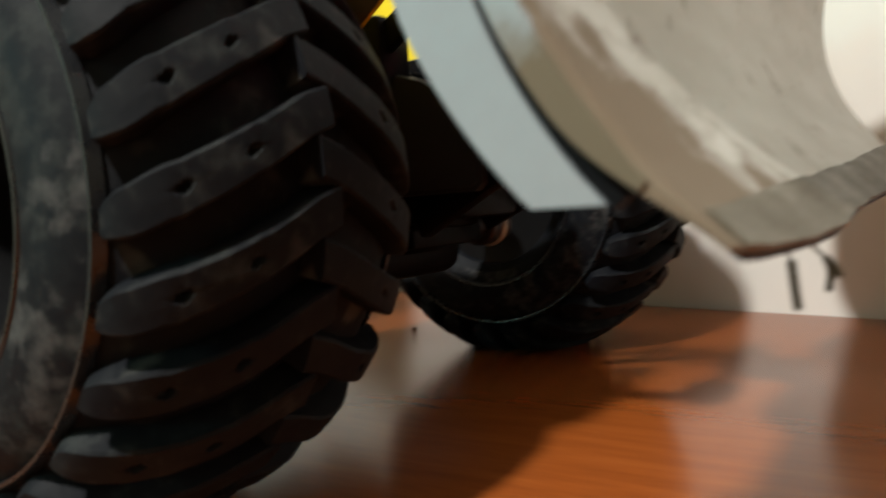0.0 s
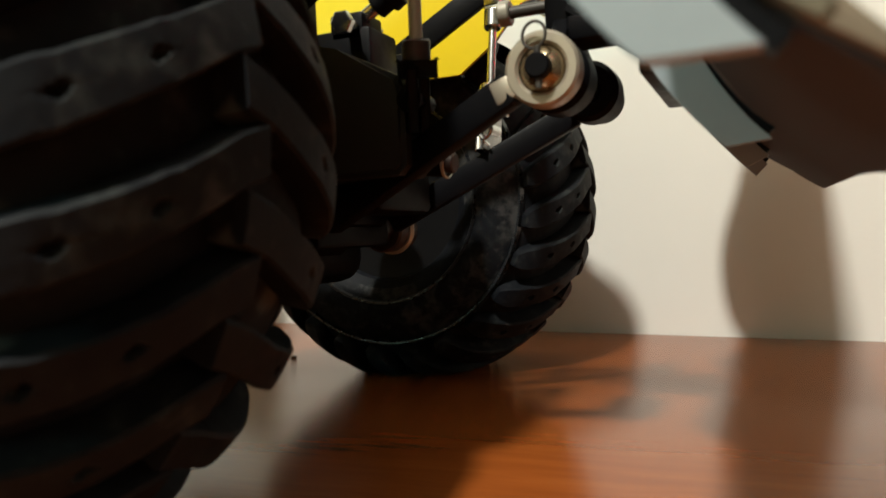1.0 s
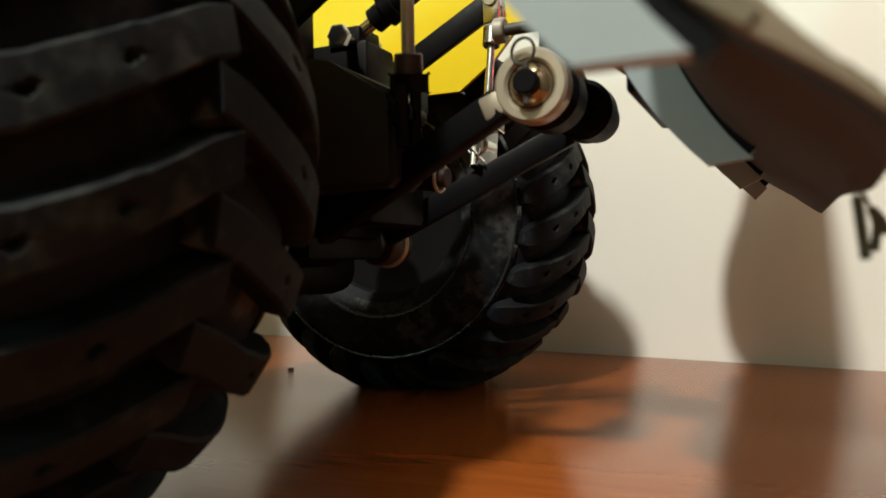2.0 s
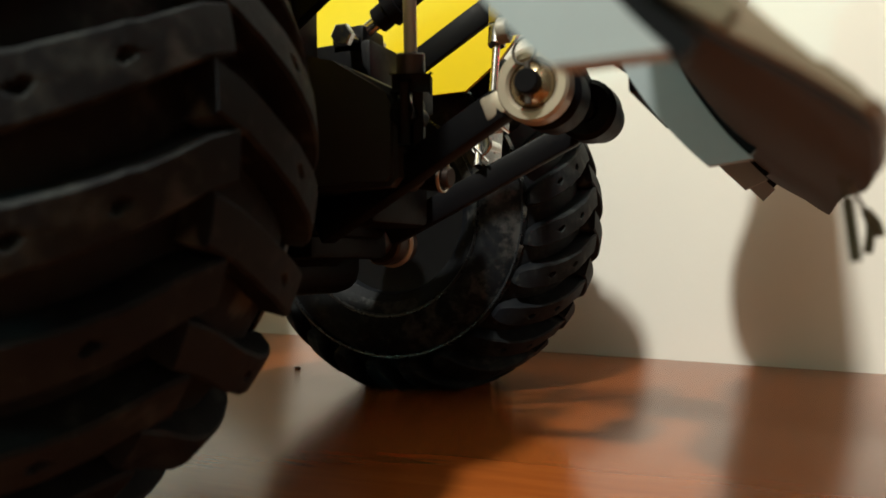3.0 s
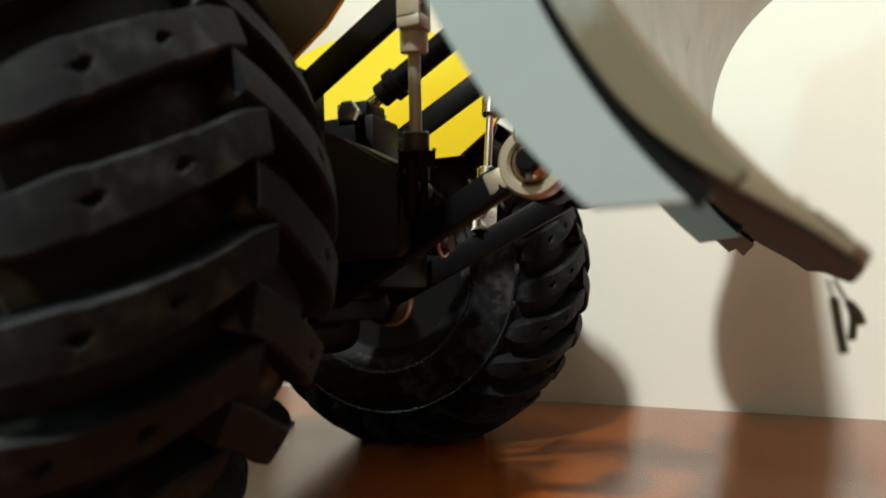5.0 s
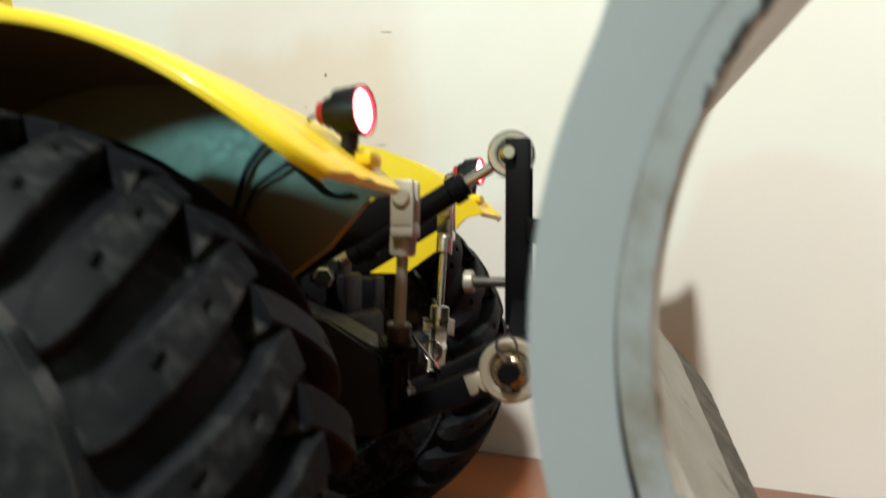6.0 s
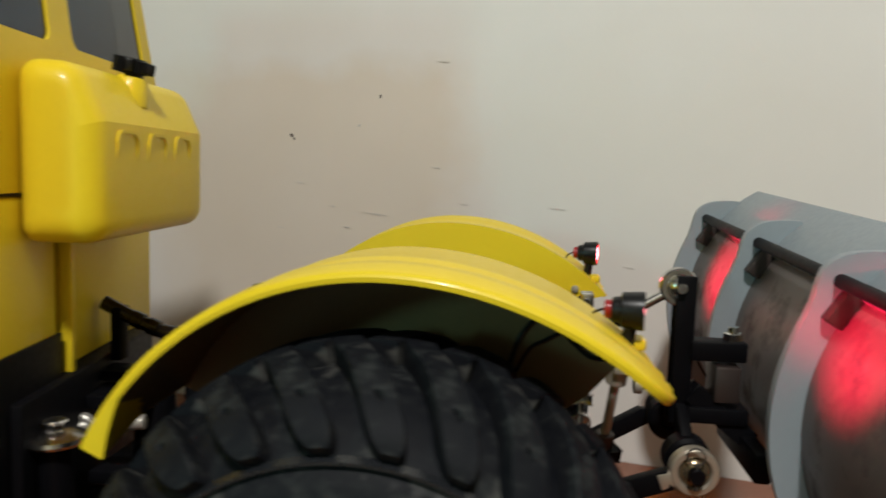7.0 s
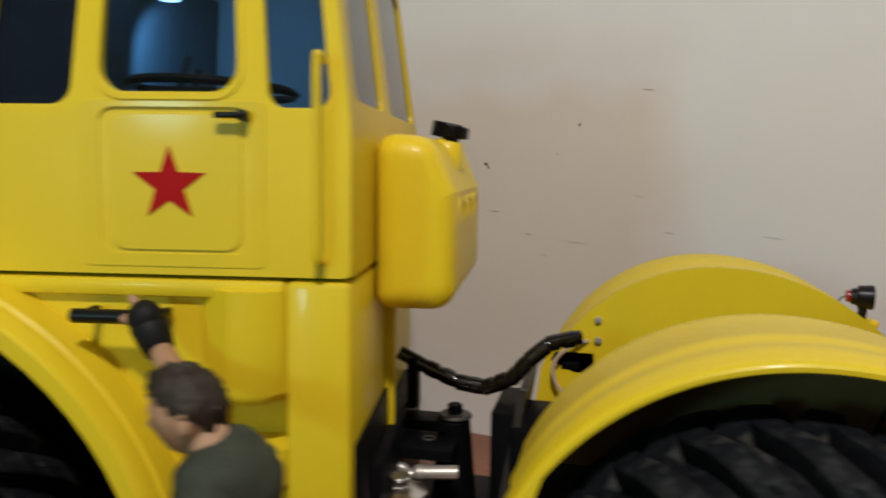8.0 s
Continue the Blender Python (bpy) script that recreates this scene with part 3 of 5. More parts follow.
def tail_lamp(side):
    x0, y, z = -0.0065, side * 0.117, 0.2517 if side < 0 else 0.2537
    aim = Matrix.Translation((x0, y, z)) @ Matrix.Rotation(radians(-9), 4, "Z") @ Matrix.Rotation(radians(90), 4, "Y")
    bm = bmesh.new()
    lathe(bm, [(-0.006, 0.0), (-0.006, 0.005), (-0.0055, 0.0058), (-0.002, 0.0064), (-0.0012, 0.0084), (0.008, 0.0092), (0.0092, 0.009), (0.0085, 0.0082), (0.006, 0.0082), (0.006, 0.0)], aim, 28)
    body = part("tail_lamp", bm, PLASTIC, TRACTOR, "black round work lamp with a lit red lens")
    bm = bmesh.new()
    lathe(bm, [(0.0062, 0.0), (0.0062, 0.0081), (0.0078, 0.0073), (0.009, 0.0045), (0.0094, 0.0)], aim, 28)
    part("lens", bm, LENS, body, "glowing white and red lens")
    bm = bmesh.new()
    ring(bm, aim @ Vector((0, 0, 0.0083)), aim.to_3x3() @ Vector((0, 0, 1)), 0.0084, 0.0076, 0.0012, 28)
    part("lens_rim", bm, RIMGLOW, body, "red glowing rim")
    bm = bmesh.new()
    lathe(bm, [(-0.0093, 0.0), (-0.0093, 0.0036), (-0.0086, 0.0044), (-0.0062, 0.0044), (-0.0062, 0.0)], aim, 20)
    part("rear_ring", bm, RED, body, "bright red plastic ring")
    bm = bmesh.new()
    rod(bm, (x0 + 0.003, y, z - 0.008), (-0.005, y, z - 0.021), 0.0032)
    box(bm, (-0.008, y - 0.005, z - 0.0235), (0.002, y + 0.005, z - 0.0205), 0.0008)
    part("bracket", bm, PLASTIC, body)
    bm = bmesh.new()
    pipe(bm, [aim @ Vector((0, 0, -0.0093)), (-0.021, y + side * -0.002, z - 0.003), (-0.02, y - side * 0.004, z - 0.011), (-0.012, y - side * 0.006, z - 0.018), (-0.006, y - side * 0.01, z - 0.024)], 0.0006)
    part("wire", bm, PLASTIC, body)
    lamp("tail_lamp_beam", "SPOT", aim @ Vector((0, 0, 0.0105)), 6.5, (1.0, 0.0, 0.05), radius=0.006, angle=56, blend=1.0, target=(1.0, y, z - 0.1))


for side in (-1, 1):
    fender(side)
    tail_lamp(side)


def wires():
    """Loose lamp wires under the near fender."""
    for pts in ([(-0.036, -0.1, 0.2555), (-0.0415, -0.1, 0.2465), (-0.05, -0.099, 0.239), (-0.055, -0.0985, 0.231), (-0.06, -0.098, 0.215)],
                [(-0.0345, -0.1, 0.236), (-0.042, -0.1, 0.2315), (-0.0495, -0.099, 0.2265), (-0.056, -0.098, 0.214)],
                [(-0.0345, -0.1, 0.2362), (-0.028, -0.099, 0.2305), (-0.021, -0.098, 0.2245), (-0.0155, -0.098, 0.2228), (-0.0095, -0.0985, 0.2232)]):
        bm = bmesh.new()
        pipe(bm, pts, 0.0011 if len(pts) > 4 else 0.0009)
        part("loose_wire", bm, PLASTIC, TRACTOR)


wires()


PTO = (-0.0167, 0.005, 0.127)


def rear_chassis():
    bm = bmesh.new()
    box(bm, (-0.25, -0.033, 0.1), (-0.062, 0.033, 0.182), 0.004)
    box(bm, (-0.088, -0.016, 0.16), (-0.0425, 0.0118, 0.19), 0.002)
    box(bm, (-0.095, -0.06, 0.165), (-0.056, -0.036, 0.204), 0.003)
    box(bm, (-0.09, 0.026, 0.165), (-0.055, 0.05, 0.184), 0.002)
    box(bm, (-0.055, 0.028, 0.165), (-0.042, 0.05, 0.187), 0.002)
    box(bm, (-0.062, -0.028, 0.105), (-0.035, 0.028, 0.17), 0.004)
    part("rear_frame", bm, BLACK, TRACTOR, "black steel rear frame")
    bm = bmesh.new()
    box(bm, (-0.235, -0.05, 0.072), (-0.085, 0.05, 0.112), 0.012, seg=3)
    part("sump", bm, BLACK, TRACTOR, "black sump under the axle")
    bm = bmesh.new()
    lathe(bm, [(-0.105, 0.0), (-0.105, 0.016), (-0.06, 0.018), (-0.035, 0.034), (-0.02, 0.042), (0.02, 0.042), (0.035, 0.034), (0.06, 0.018), (0.105, 0.016), (0.105, 0.0)],
          Matrix.Translation((WHEEL_X, 0, WHEEL_R)) @ Matrix.Rotation(radians(-90), 4, "X"), 36)
    part("rear_axle", bm, BLACK, TRACTOR, "black axle with a round gear housing")
    # the dark cast housing beside the lower link
    bm = bmesh.new()
    slab(bm, [(-0.066, 0.118), (-0.015, 0.118), (-0.0112, 0.1215), (-0.0108, 0.152), (-0.0135, 0.157), (-0.038, 0.17), (-0.066, 0.18)], [], Matrix.Translation((0, -0.024, 0)) @ XZ, 0.028)
    bmesh.ops.bevel(bm, geom=[e for e in bm.edges if len(e.link_faces) == 2 and e.calc_face_angle(0.0) > 0.5], offset=0.0022, segments=2, affect="EDGES")
    part("gear_housing", bm, plain("cast_grey", (0.021, 0.0215, 0.0225), 0.5, bump=0.0003, spec=0.2), TRACTOR, "dark grey cast housing")
    # stub of the power take-off
    bm = bmesh.new()
    rod(bm, (-0.05, PTO[1], PTO[2] + 0.004), PTO, 0.0066)
    stub = part("drive_stub", bm, BLACK, TRACTOR, "black drive stub behind the gearbox")
    bm = bmesh.new()
    ring(bm, PTO, (1, 0, -0.1), 0.0074, 0.0062, 0.0016, 28)
    part("snap_ring", bm, DULL, stub, "bright snap ring")
    bm = bmesh.new()
    rod(bm, PTO, (PTO[0] + 0.004, PTO[1], PTO[2] - 0.0004), 0.0048, steps=16)
    part("stub_end", bm, BROWN, stub)
    # brown shaft across
    sx, sy, sz = -0.0776, 0.0658, 0.0986
    bm = bmesh.new()
    rod(bm, (sx, sy - 0.062, sz), (sx, sy, sz), 0.0072)
    rod(bm, (sx, sy - 0.088, sz - 0.004), (sx, sy - 0.06, sz - 0.002), 0.0038)
    shaft = part("cross_shaft", bm, BROWN, TRACTOR, "brown steel cross shaft")
    bm = bmesh.new()
    ring(bm, (sx, sy - 0.008, sz), (0, 1, 0), 0.0122, 0.007, 0.011)
    ring(bm, (sx, sy + 0.007, sz), (0, 1, 0), 0.0115, 0.006, 0.007)
    part("collar", bm, BROWN, shaft)
    bm = bmesh.new()
    ring(bm, (sx, sy, sz), (0, 1, 0), 0.0136, 0.008, 0.0036)
    part("retaining_ring", bm, DULL, shaft)
    bm = bmesh.new()
    box(bm, (-0.09, -0.03, 0.09), (-0.066, 0.04, 0.112), 0.003)
    part("shaft_bracket", bm, BLACK, TRACTOR)


rear_chassis()
HITCH = (0.0459, 0.0505, 0.1508)      # the lower ball on either side


def hitch_ball(side):
    # the far ball hangs a little higher
    return HITCH[0], HITCH[1], HITCH[2] + (0.0045 if side > 0 else 0.0)


TOP_BALL = (0.0397, -0.008, 0.2487)


def hitch():
    for side in (-1, 1):
        hx, hy, hz = hitch_ball(side)
        a, b = Vector((-0.06, side * 0.03, 0.102)), Vector((hx - 0.012, side * hy, hz - 0.005))
        bm = bmesh.new()
        beam(bm, a, b, 0.0085, 0.0125, 0.0015)
        link = part("lower_link", bm, BLACK, TRACTOR, "black square-bar lower hitch arm")
        bm = bmesh.new()
        ring(bm, (hx, side * hy, hz), (0, 1, 0), 0.0138 if side < 0 else 0.0112, 0.0088, 0.009)
        beam(bm, (hx - 0.019, side * hy, hz - 0.0075), (hx - 0.0105, side * hy, hz - 0.0042), 0.008, 0.009, 0.001)
        part("ball_end", bm, IVORY if side < 0 else BLACK, link, "pale steel rod-end ring" if side < 0 else "black rod-end ring")
        bm = bmesh.new()
        ball(bm, (hx, side * hy, hz), 0.0092, (1, 0.75, 1))
        rod(bm, (hx, side * hy - 0.010, hz), (hx, side * hy + 0.010, hz), 0.0042)
        part("ball", bm, BRASS if side < 0 else BLACK, link)
        bm = bmesh.new()
        ring(bm, (hx - 0.001, side * (hy + 0.0085), hz + 0.011), (0.25, 1, 0), 0.0052, 0.0042, 0.001, 24)
        rod(bm, (hx, side * (hy + 0.0085), hz - 0.008), (hx, side * (hy + 0.0085), hz + 0.007), 0.0012)
        part("linch_pin", bm, STEEL if side > 0 else DARKSTEEL, link, "thin wire linch pin")
        # lifting rod with its two forks
        off = -0.01 if side > 0 else 0.0
        top, low = Vector((0.0015 + off, side * 0.062, 0.2244)), Vector((-0.0065 + off * 0.35, side * 0.0465, 0.146))
        d = (low - top).normalized()
        bm = bmesh.new()
        rod(bm, top + d * 0.02, low - d * 0.014, 0.0026 if side < 0 else 0.0021)
        lift = part("lift_rod", bm, STEEL if side > 0 else ZINC, TRACTOR, "thin steel lifting rod")
        bm = bmesh.new()
        wide = 0.0042 if side > 0 else 0.0045
        deep = 0.0046 if side > 0 else 0.0052
        for e in (-1, 1):
            box(bm, (-deep, e * wide - 0.0017, -0.014), (deep, e * wide + 0.0017, 0.0075), 0.0014, Matrix.Translation(top))
        box(bm, (-deep, -wide - 0.0017, -0.017), (deep, wide + 0.0017, -0.0105), 0.0014, Matrix.Translation(top))
        rod(bm, top + d * 0.015, top + d * 0.025, 0.0048 if side > 0 else 0.0058)
        rod(bm, top - Vector((0, wide + 0.0036, 0)), top + Vector((0, wide + 0.0036, 0)), 0.0038)
        part("upper_fork", bm, ZINC if side < 0 else STEEL, lift, "grey steel fork with a pin")
        bm = bmesh.new()
        rod(bm, low - d * 0.024, low - d * 0.011, 0.0056)
        part("sleeve", bm, BROWN if side < 0 else STEEL, lift)
        bm = bmesh.new()
        for e in (-1, 1):
            beam(bm, low - d * 0.012 + Vector((0, e * 0.0055, 0)), low + d * 0.012 + Vector((0, e * 0.0055, 0)), 0.004, 0.0145 if side < 0 else 0.0105, 0.001)
        beam(bm, low - d * 0.016, low - d * 0.009, 0.015, 0.0145 if side < 0 else 0.0105, 0.001)
        part("lower_fork", bm, BLACK if side < 0 else STEEL, lift)
        bm = bmesh.new()
        rod(bm, low - Vector((0, 0.009, 0)), low + Vector((0, 0.009, 0)), 0.0038, steps=12)
        ring(bm, low - Vector((0, 0.0085, 0)), (0, 1, 0), 0.0052, 0.0036, 0.0016, 20)
        if side > 0:
            ring(bm, low - Vector((0, 0.0115, 0)), (0.3, 1, 0), 0.0066, 0.0053, 0.0013, 24)
            rod(bm, low + Vector((-0.011, -0.012, 0.008)), low + Vector((0.004, -0.0115, -0.0095)), 0.0007, steps=8)
        part("fork_pin", bm, STEEL if side > 0 else BLACK, lift)
        # lifting arm up to the fork
        bm = bmesh.new()
        beam(bm, (-0.066, side * 0.052, 0.188), top + Vector((0, -side * 0.001, 0)), 0.0055, 0.013, 0.001)
        part("lift_arm", bm, BLACK, TRACTOR, "black flat lifting arm")
    # top link with its threaded ends
    a, b = Vector((-0.054, -0.01, 0.1915)), Vector(TOP_BALL)
    d = (b - a).normalized()
    bm = bmesh.new()
    rod(bm, a + d * 0.014, b - d * 0.026, 0.006)
    ring(bm, a + d * 0.024, d, 0.0078, 0.0055, 0.006, 24)
    ring(bm, b - d * 0.032, d, 0.0074, 0.0055, 0.006, 24)
    link = part("top_link", bm, BLACK, TRACTOR, "black turnbuckle top link")
    bm = bmesh.new()
    rod(bm, b - d * 0.028, b - d * 0.008, 0.003)
    part("threaded_end", bm, STEEL, link)
    bm = bmesh.new()
    rod(bm, a, a + d * 0.016, 0.0032)
    part("threaded_end", bm, STEEL, link)
    bm = bmesh.new()
    ring(bm, TOP_BALL, (0, 1, 0), 0.0115, 0.007, 0.008)
    part("ball_end", bm, STEEL, link, "steel rod-end ring")
    bm = bmesh.new()
    ball(bm, TOP_BALL, 0.0074, (1, 0.8, 1))
    rod(bm, b - Vector((0, 0.011, 0)), b + Vector((0, 0.011, 0)), 0.0032)
    part("ball", bm, CHROME, link)
    bm = bmesh.new()
    ball(bm, a, 0.006)
    rod(bm, (-0.0488, -0.0265, 0.1888), (-0.0555, 0.0135, 0.1935), 0.003, steps=12)
    rod(bm, (-0.0483, -0.0315, 0.1882), (-0.0487, -0.027, 0.1887), 0.0052, steps=6)
    rod(bm, (-0.0556, 0.0118, 0.1955), (-0.0558, 0.0155, 0.196), 0.0046, steps=6)
    part("inner_ball", bm, STEEL, link)
    bm = bmesh.new()
    box(bm, (-0.063, -0.016, 0.184), (-0.046, -0.008 + 0.012, 0.197), 0.0015)
    part("link_bracket", bm, BLACK, TRACTOR)


hitch()

# ---- the blade on the hitch ----
TILT = Matrix.Rotation(math.atan(0.048), 4, "X")      # the far end hangs a little higher
BX, BZ = 0.198, 0.1975
BLADE = thing("dozer_blade", (0.1, 0, 0.1), "grey ribbed dozer blade of dirty metal on a tractor hitch", "dozer blade")


def polar(r, degrees, y):
    a = radians(degrees)
    r /= math.cos(max(0.0, a - radians(227)))      # below, the plate runs on straight
    return TILT @ Vector((BX + r * math.cos(a), y, BZ + r * math.sin(a)))


def blade():
    y0, y1 = -0.2225, 0.2165
    def low_edge(y):
        # where the plate ends below, in degrees: it reaches further down towards the far end, with worn corners
        belly = 1.6 * math.exp(-((y + 0.15) / 0.045) ** 2)
        return 239.1 + 17.6 * y + belly - 1.5 * math.exp(-(y - y0) / 0.008) - 8.0 * max(0.0, (y - 0.15) / 0.0665) ** 1.5

    def inner(y):
        # the near end is rounded off
        s = min(1.0, (y - y0) / 0.004)
        return 0.1003 + 0.0025 * (1 - math.sqrt(1 - (1 - s) ** 2))

    def thin(y, a):
        s = min(1.0, max(0.0, (a - low_edge(y) + 20) / 20))
        return s * s * (3 - 2 * s)

    def face(y, a):
        # radius of the hollow face: the plate thins towards its lower edge
        return inner(y) + (0.1023 - inner(y)) * thin(y, a)

    def rear(y, a):
        return 0.1079 - 0.0044 * thin(y, a)

    steps = [0, 0.0005, 0.0012, 0.0025, 0.004, 0.009, 0.018, 0.03] + [0.03 + 0.409 * k / 20 for k in range(1, 21)]
    bm = bmesh.new()
    rows = []
    for d in steps:
        y = min(y0 + d, y1)
        low = low_edge(y)
        loop = [polar(rear(y, 121 + (low - 121) * k / 52), 121 + (low - 121) * k / 52, y) for k in range(53)]
        loop += [polar(face(y, low - (low - 121) * k / 52), low - (low - 121) * k / 52, y) for k in range(53)]
        rows.append(loop)
    band(bm, rows)
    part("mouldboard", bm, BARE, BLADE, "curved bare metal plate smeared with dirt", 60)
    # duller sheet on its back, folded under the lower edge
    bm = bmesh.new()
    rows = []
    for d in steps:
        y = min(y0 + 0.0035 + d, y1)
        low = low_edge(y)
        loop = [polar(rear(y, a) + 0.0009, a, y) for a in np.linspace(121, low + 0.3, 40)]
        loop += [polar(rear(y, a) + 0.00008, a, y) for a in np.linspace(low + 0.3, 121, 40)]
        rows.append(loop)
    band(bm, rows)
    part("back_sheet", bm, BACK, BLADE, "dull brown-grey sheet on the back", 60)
    # the worn cutting edge with earth dried on it
    bm = bmesh.new()
    rows = []
    for k in range(81):
        y = y0 + 0.004 + (y1 - y0 - 0.005) * k / 80
        low = low_edge(y) + 0.25 + 0.5 * noise.noise(Vector((y * 70, 3.3, 0)))
        top = min(low_edge(y) - 2.5, 229.5 - 9.0 * max(0.0, y + 0.03)) + 0.5 * noise.noise(Vector((y * 45, 1.7, 0)))
        r = [face(y, low + (top - low) * i / 5) for i in range(6)]
        loop = [polar(r[i] + 0.0006, low + (top - low) * i / 5, y) for i in range(6)]
        loop += [polar(r[i] + (0.0002 if i == 5 else -0.0008 - 0.0004 * noise.noise(Vector((y * 120, i * 0.7, 2)))), low + (top - low) * i / 5, y) for i in range(5, -1, -1)]
        rows.append(loop)
    band(bm, rows)
    part("cutting_edge", bm, EDGE, BLADE, "worn lower edge caked with earth", 60)
    # grey upper strip
    bm = bmesh.new()
    rows = []
    for y in np.linspace(y0, y1, 9):
        loop = [polar(0.1118, 119.5 + 24.5 * k / 8, y) for k in range(9)] + [polar(0.1085, 144 - 24.5 * k / 8, y) for k in range(9)]
        rows.append(loop)
    band(bm, rows)
    part("top_strip", bm, GREY, BLADE, "grey painted upper strip")
    # grey painted end of the plate, its inner edge chipped and dirty above
    bm = bmesh.new()
    rows = []
    for k in range(61):
        a = 120 + (low_edge(y0) - 9 - 120) * k / 60
        ragged = 0.0004 * noise.noise(Vector((a * 0.9, 0.3, 5.0)))
        ri, ro = min(0.1014 + ragged + 0.0016 * thin(y0, a), rear(y0, a) - 0.0012), rear(y0, a) - 0.0002
        rows.append([polar(ri + 0.0006, a, y0 - 0.0007), polar(ro, a, y0 - 0.0007), polar(ro, a, y0 + 0.0012), polar(ri, a, y0 + 0.0012)])
    band(bm, rows)
    end = part("end_plate", bm, GRIMY, BLADE, "grey painted end with dried earth")
    rng = random.Random(11)
    for k in range(30):
        a0 = rng.uniform(141.0, 157.0)
        r0, size = 0.1019 + rng.uniform(-0.0004, 0.0008), rng.uniform(0.0004, 0.0012) * (1.0 if a0 < 152 else 0.6)
        bm = bmesh.new()
        rim = [(r0 + size * rng.uniform(0.5, 1.1) * math.cos(b), a0 + 57.3 / r0 * 2.0 * size * rng.uniform(0.5, 1.1) * math.sin(b)) for b in [math.pi * i / 4 for i in range(8)]]
        band(bm, [[polar(r, a, y0 - 0.0012 - 0.00003 * k) for r, a in rim], [polar(r, a, y0 + 0.0004) for r, a in rim]])
        part("chip", bm, TAR, end, smooth=0)
    # bits of dry grass hanging from the lip
    for pts, r in (([(0.1365, -0.182, 0.1), (0.1374, -0.181, 0.0965)], 0.0003), ([(0.1374, -0.181, 0.0968), (0.1379, -0.181, 0.0915), (0.1384, -0.181, 0.0868)], 0.0009),
                   ([(0.1385, -0.17, 0.1), (0.14, -0.165, 0.0975), (0.1412, -0.162, 0.0955)], 0.0004), ([(0.1412, -0.162, 0.0958), (0.142, -0.1612, 0.0925), (0.1415, -0.161, 0.088)], 0.0008),
                   ([(0.1412, -0.162, 0.0955), (0.1428, -0.1608, 0.0935), (0.1437, -0.16, 0.0912)], 0.0009)):
        bm = bmesh.new()
        pipe(bm, pts, r, 6, 4)
        part("grass_stalk", bm, STRAW, BLADE, "dark dry grass stuck on the lip")
    for i, y in enumerate((-0.2195, -0.0715, 0.0635, 0.2125)):
        bm = bmesh.new()
        t = 0.0062
        rows = []
        n = 40
        hi, lo = 129.0, 225.0
        for k in range(n + 1):
            a = hi + (lo - hi) * k / n
            swell = 0.0072 * math.exp(-((a - 142.5) / 6.5) ** 2)
            ro, ri = 0.1243 - 0.0038 * min(1.0, max(0.0, (a - 200) / 21)) + swell - 0.011 * max(0.0, (138 - a) / 9) ** 1.5, 0.1081 + 0.0024 * min(1.0, max(0.0, (a - 170) / 51)) ** 1.5

            def foot(r):
                # the rib ends in a level foot
                x, z = BX + r * math.cos(radians(a)), BZ + r * math.sin(radians(a))
                level = 0.1215 - 0.023 * (y + 0.2195)
                if z < level:
                    x, z = BX - math.sqrt(r * r - (level - BZ) ** 2), level
                return TILT @ Vector((x, 0, z))

            p, q = foot(ro), foot(ri)
            dy = Vector((0, y - t / 2, 0.048 * (y - t / 2)))
            dz = Vector((0, y + t / 2, 0.048 * (y + t / 2)))
            rows.append([p + dy, q + dy, q + dz, p + dz])
        band(bm, rows)
        rib = part("rib", bm, GREY, BLADE, "thick grey curved rib with a round eye", 30)
        # dark seam between rib and plate
        bm = bmesh.new()
        seam = []
        for k in range(41):
            a = 170 + (lo - 170.8) * k / 40
            w = 0.1083 + 0.0024 * min(1.0, max(0.0, (a - 170) / 51)) ** 1.5
            seam.append([polar(0.1076, a, y - 0.0022), polar(w, a, y - 0.0022), polar(w, a, y + 0.0022), polar(0.1076, a, y + 0.0022)])
        band(bm, seam)
        part("seam", bm, BLACK, rib)
        # dark socket round the rod
        bm = bmesh.new()
        if i == 0:
            ring(bm, polar(0.1215, 143.2, y), (0, 1, 0.048), 0.0062, 0.0035, t + 0.0012, 24)
            part("rod_eye", bm, BLACK, rib)
        else:
            box(bm, (-0.0055, -0.007, -0.012), (0.0045, 0.001, 0.009), 0.001, Matrix.Translation(polar(0.1125, 147, y - 0.003)) @ Matrix.Rotation(radians(33), 4, "Y"))
            part("gusset", bm, BROWN, rib, "dark brown gusset")
    bm = bmesh.new()
    rod(bm, polar(0.1215, 143.2, y0 - 0.001), polar(0.1215, 143.2, y1 + 0.001), 0.0037)
    part("tie_rod", bm, BLACK, BLADE, "black tie rod through the ribs")
    # hitch frame behind it
    hx, hy, hz = HITCH
    bm = bmesh.new()
    box(bm, (0.0375, -0.0145, 0.166), (0.0495, -0.0125, 0.256), 0.001)
    box(bm, (0.0375, -0.0035, 0.166), (0.0495, -0.0015, 0.256), 0.001)
    box(bm, (0.039, -0.0125, 0.166), (0.048, -0.0035, 0.236), 0.001)
    part("mast", bm, BLACK, BLADE, "black upright hitch mast")
    bm = bmesh.new()
    box(bm, (0.0475, -0.017, 0.2055), (0.0805, -0.001, 0.2175), 0.0015)
    part("upper_arm", bm, BLACK, BLADE)
    bm = bmesh.new()
    rod(bm, (0.0733, -0.0087, 0.2165), (0.0733, -0.0087, 0.2225), 0.0058, steps=6)
    rod(bm, (0.0733, -0.0087, 0.2225), (0.0733, -0.0087, 0.226), 0.0032)
    part("bolt", bm, CHROME, BLADE)
    bm = bmesh.new()
    box(bm, (0.0475, -0.02, 0.168), (0.083, 0.002, 0.178), 0.0015)
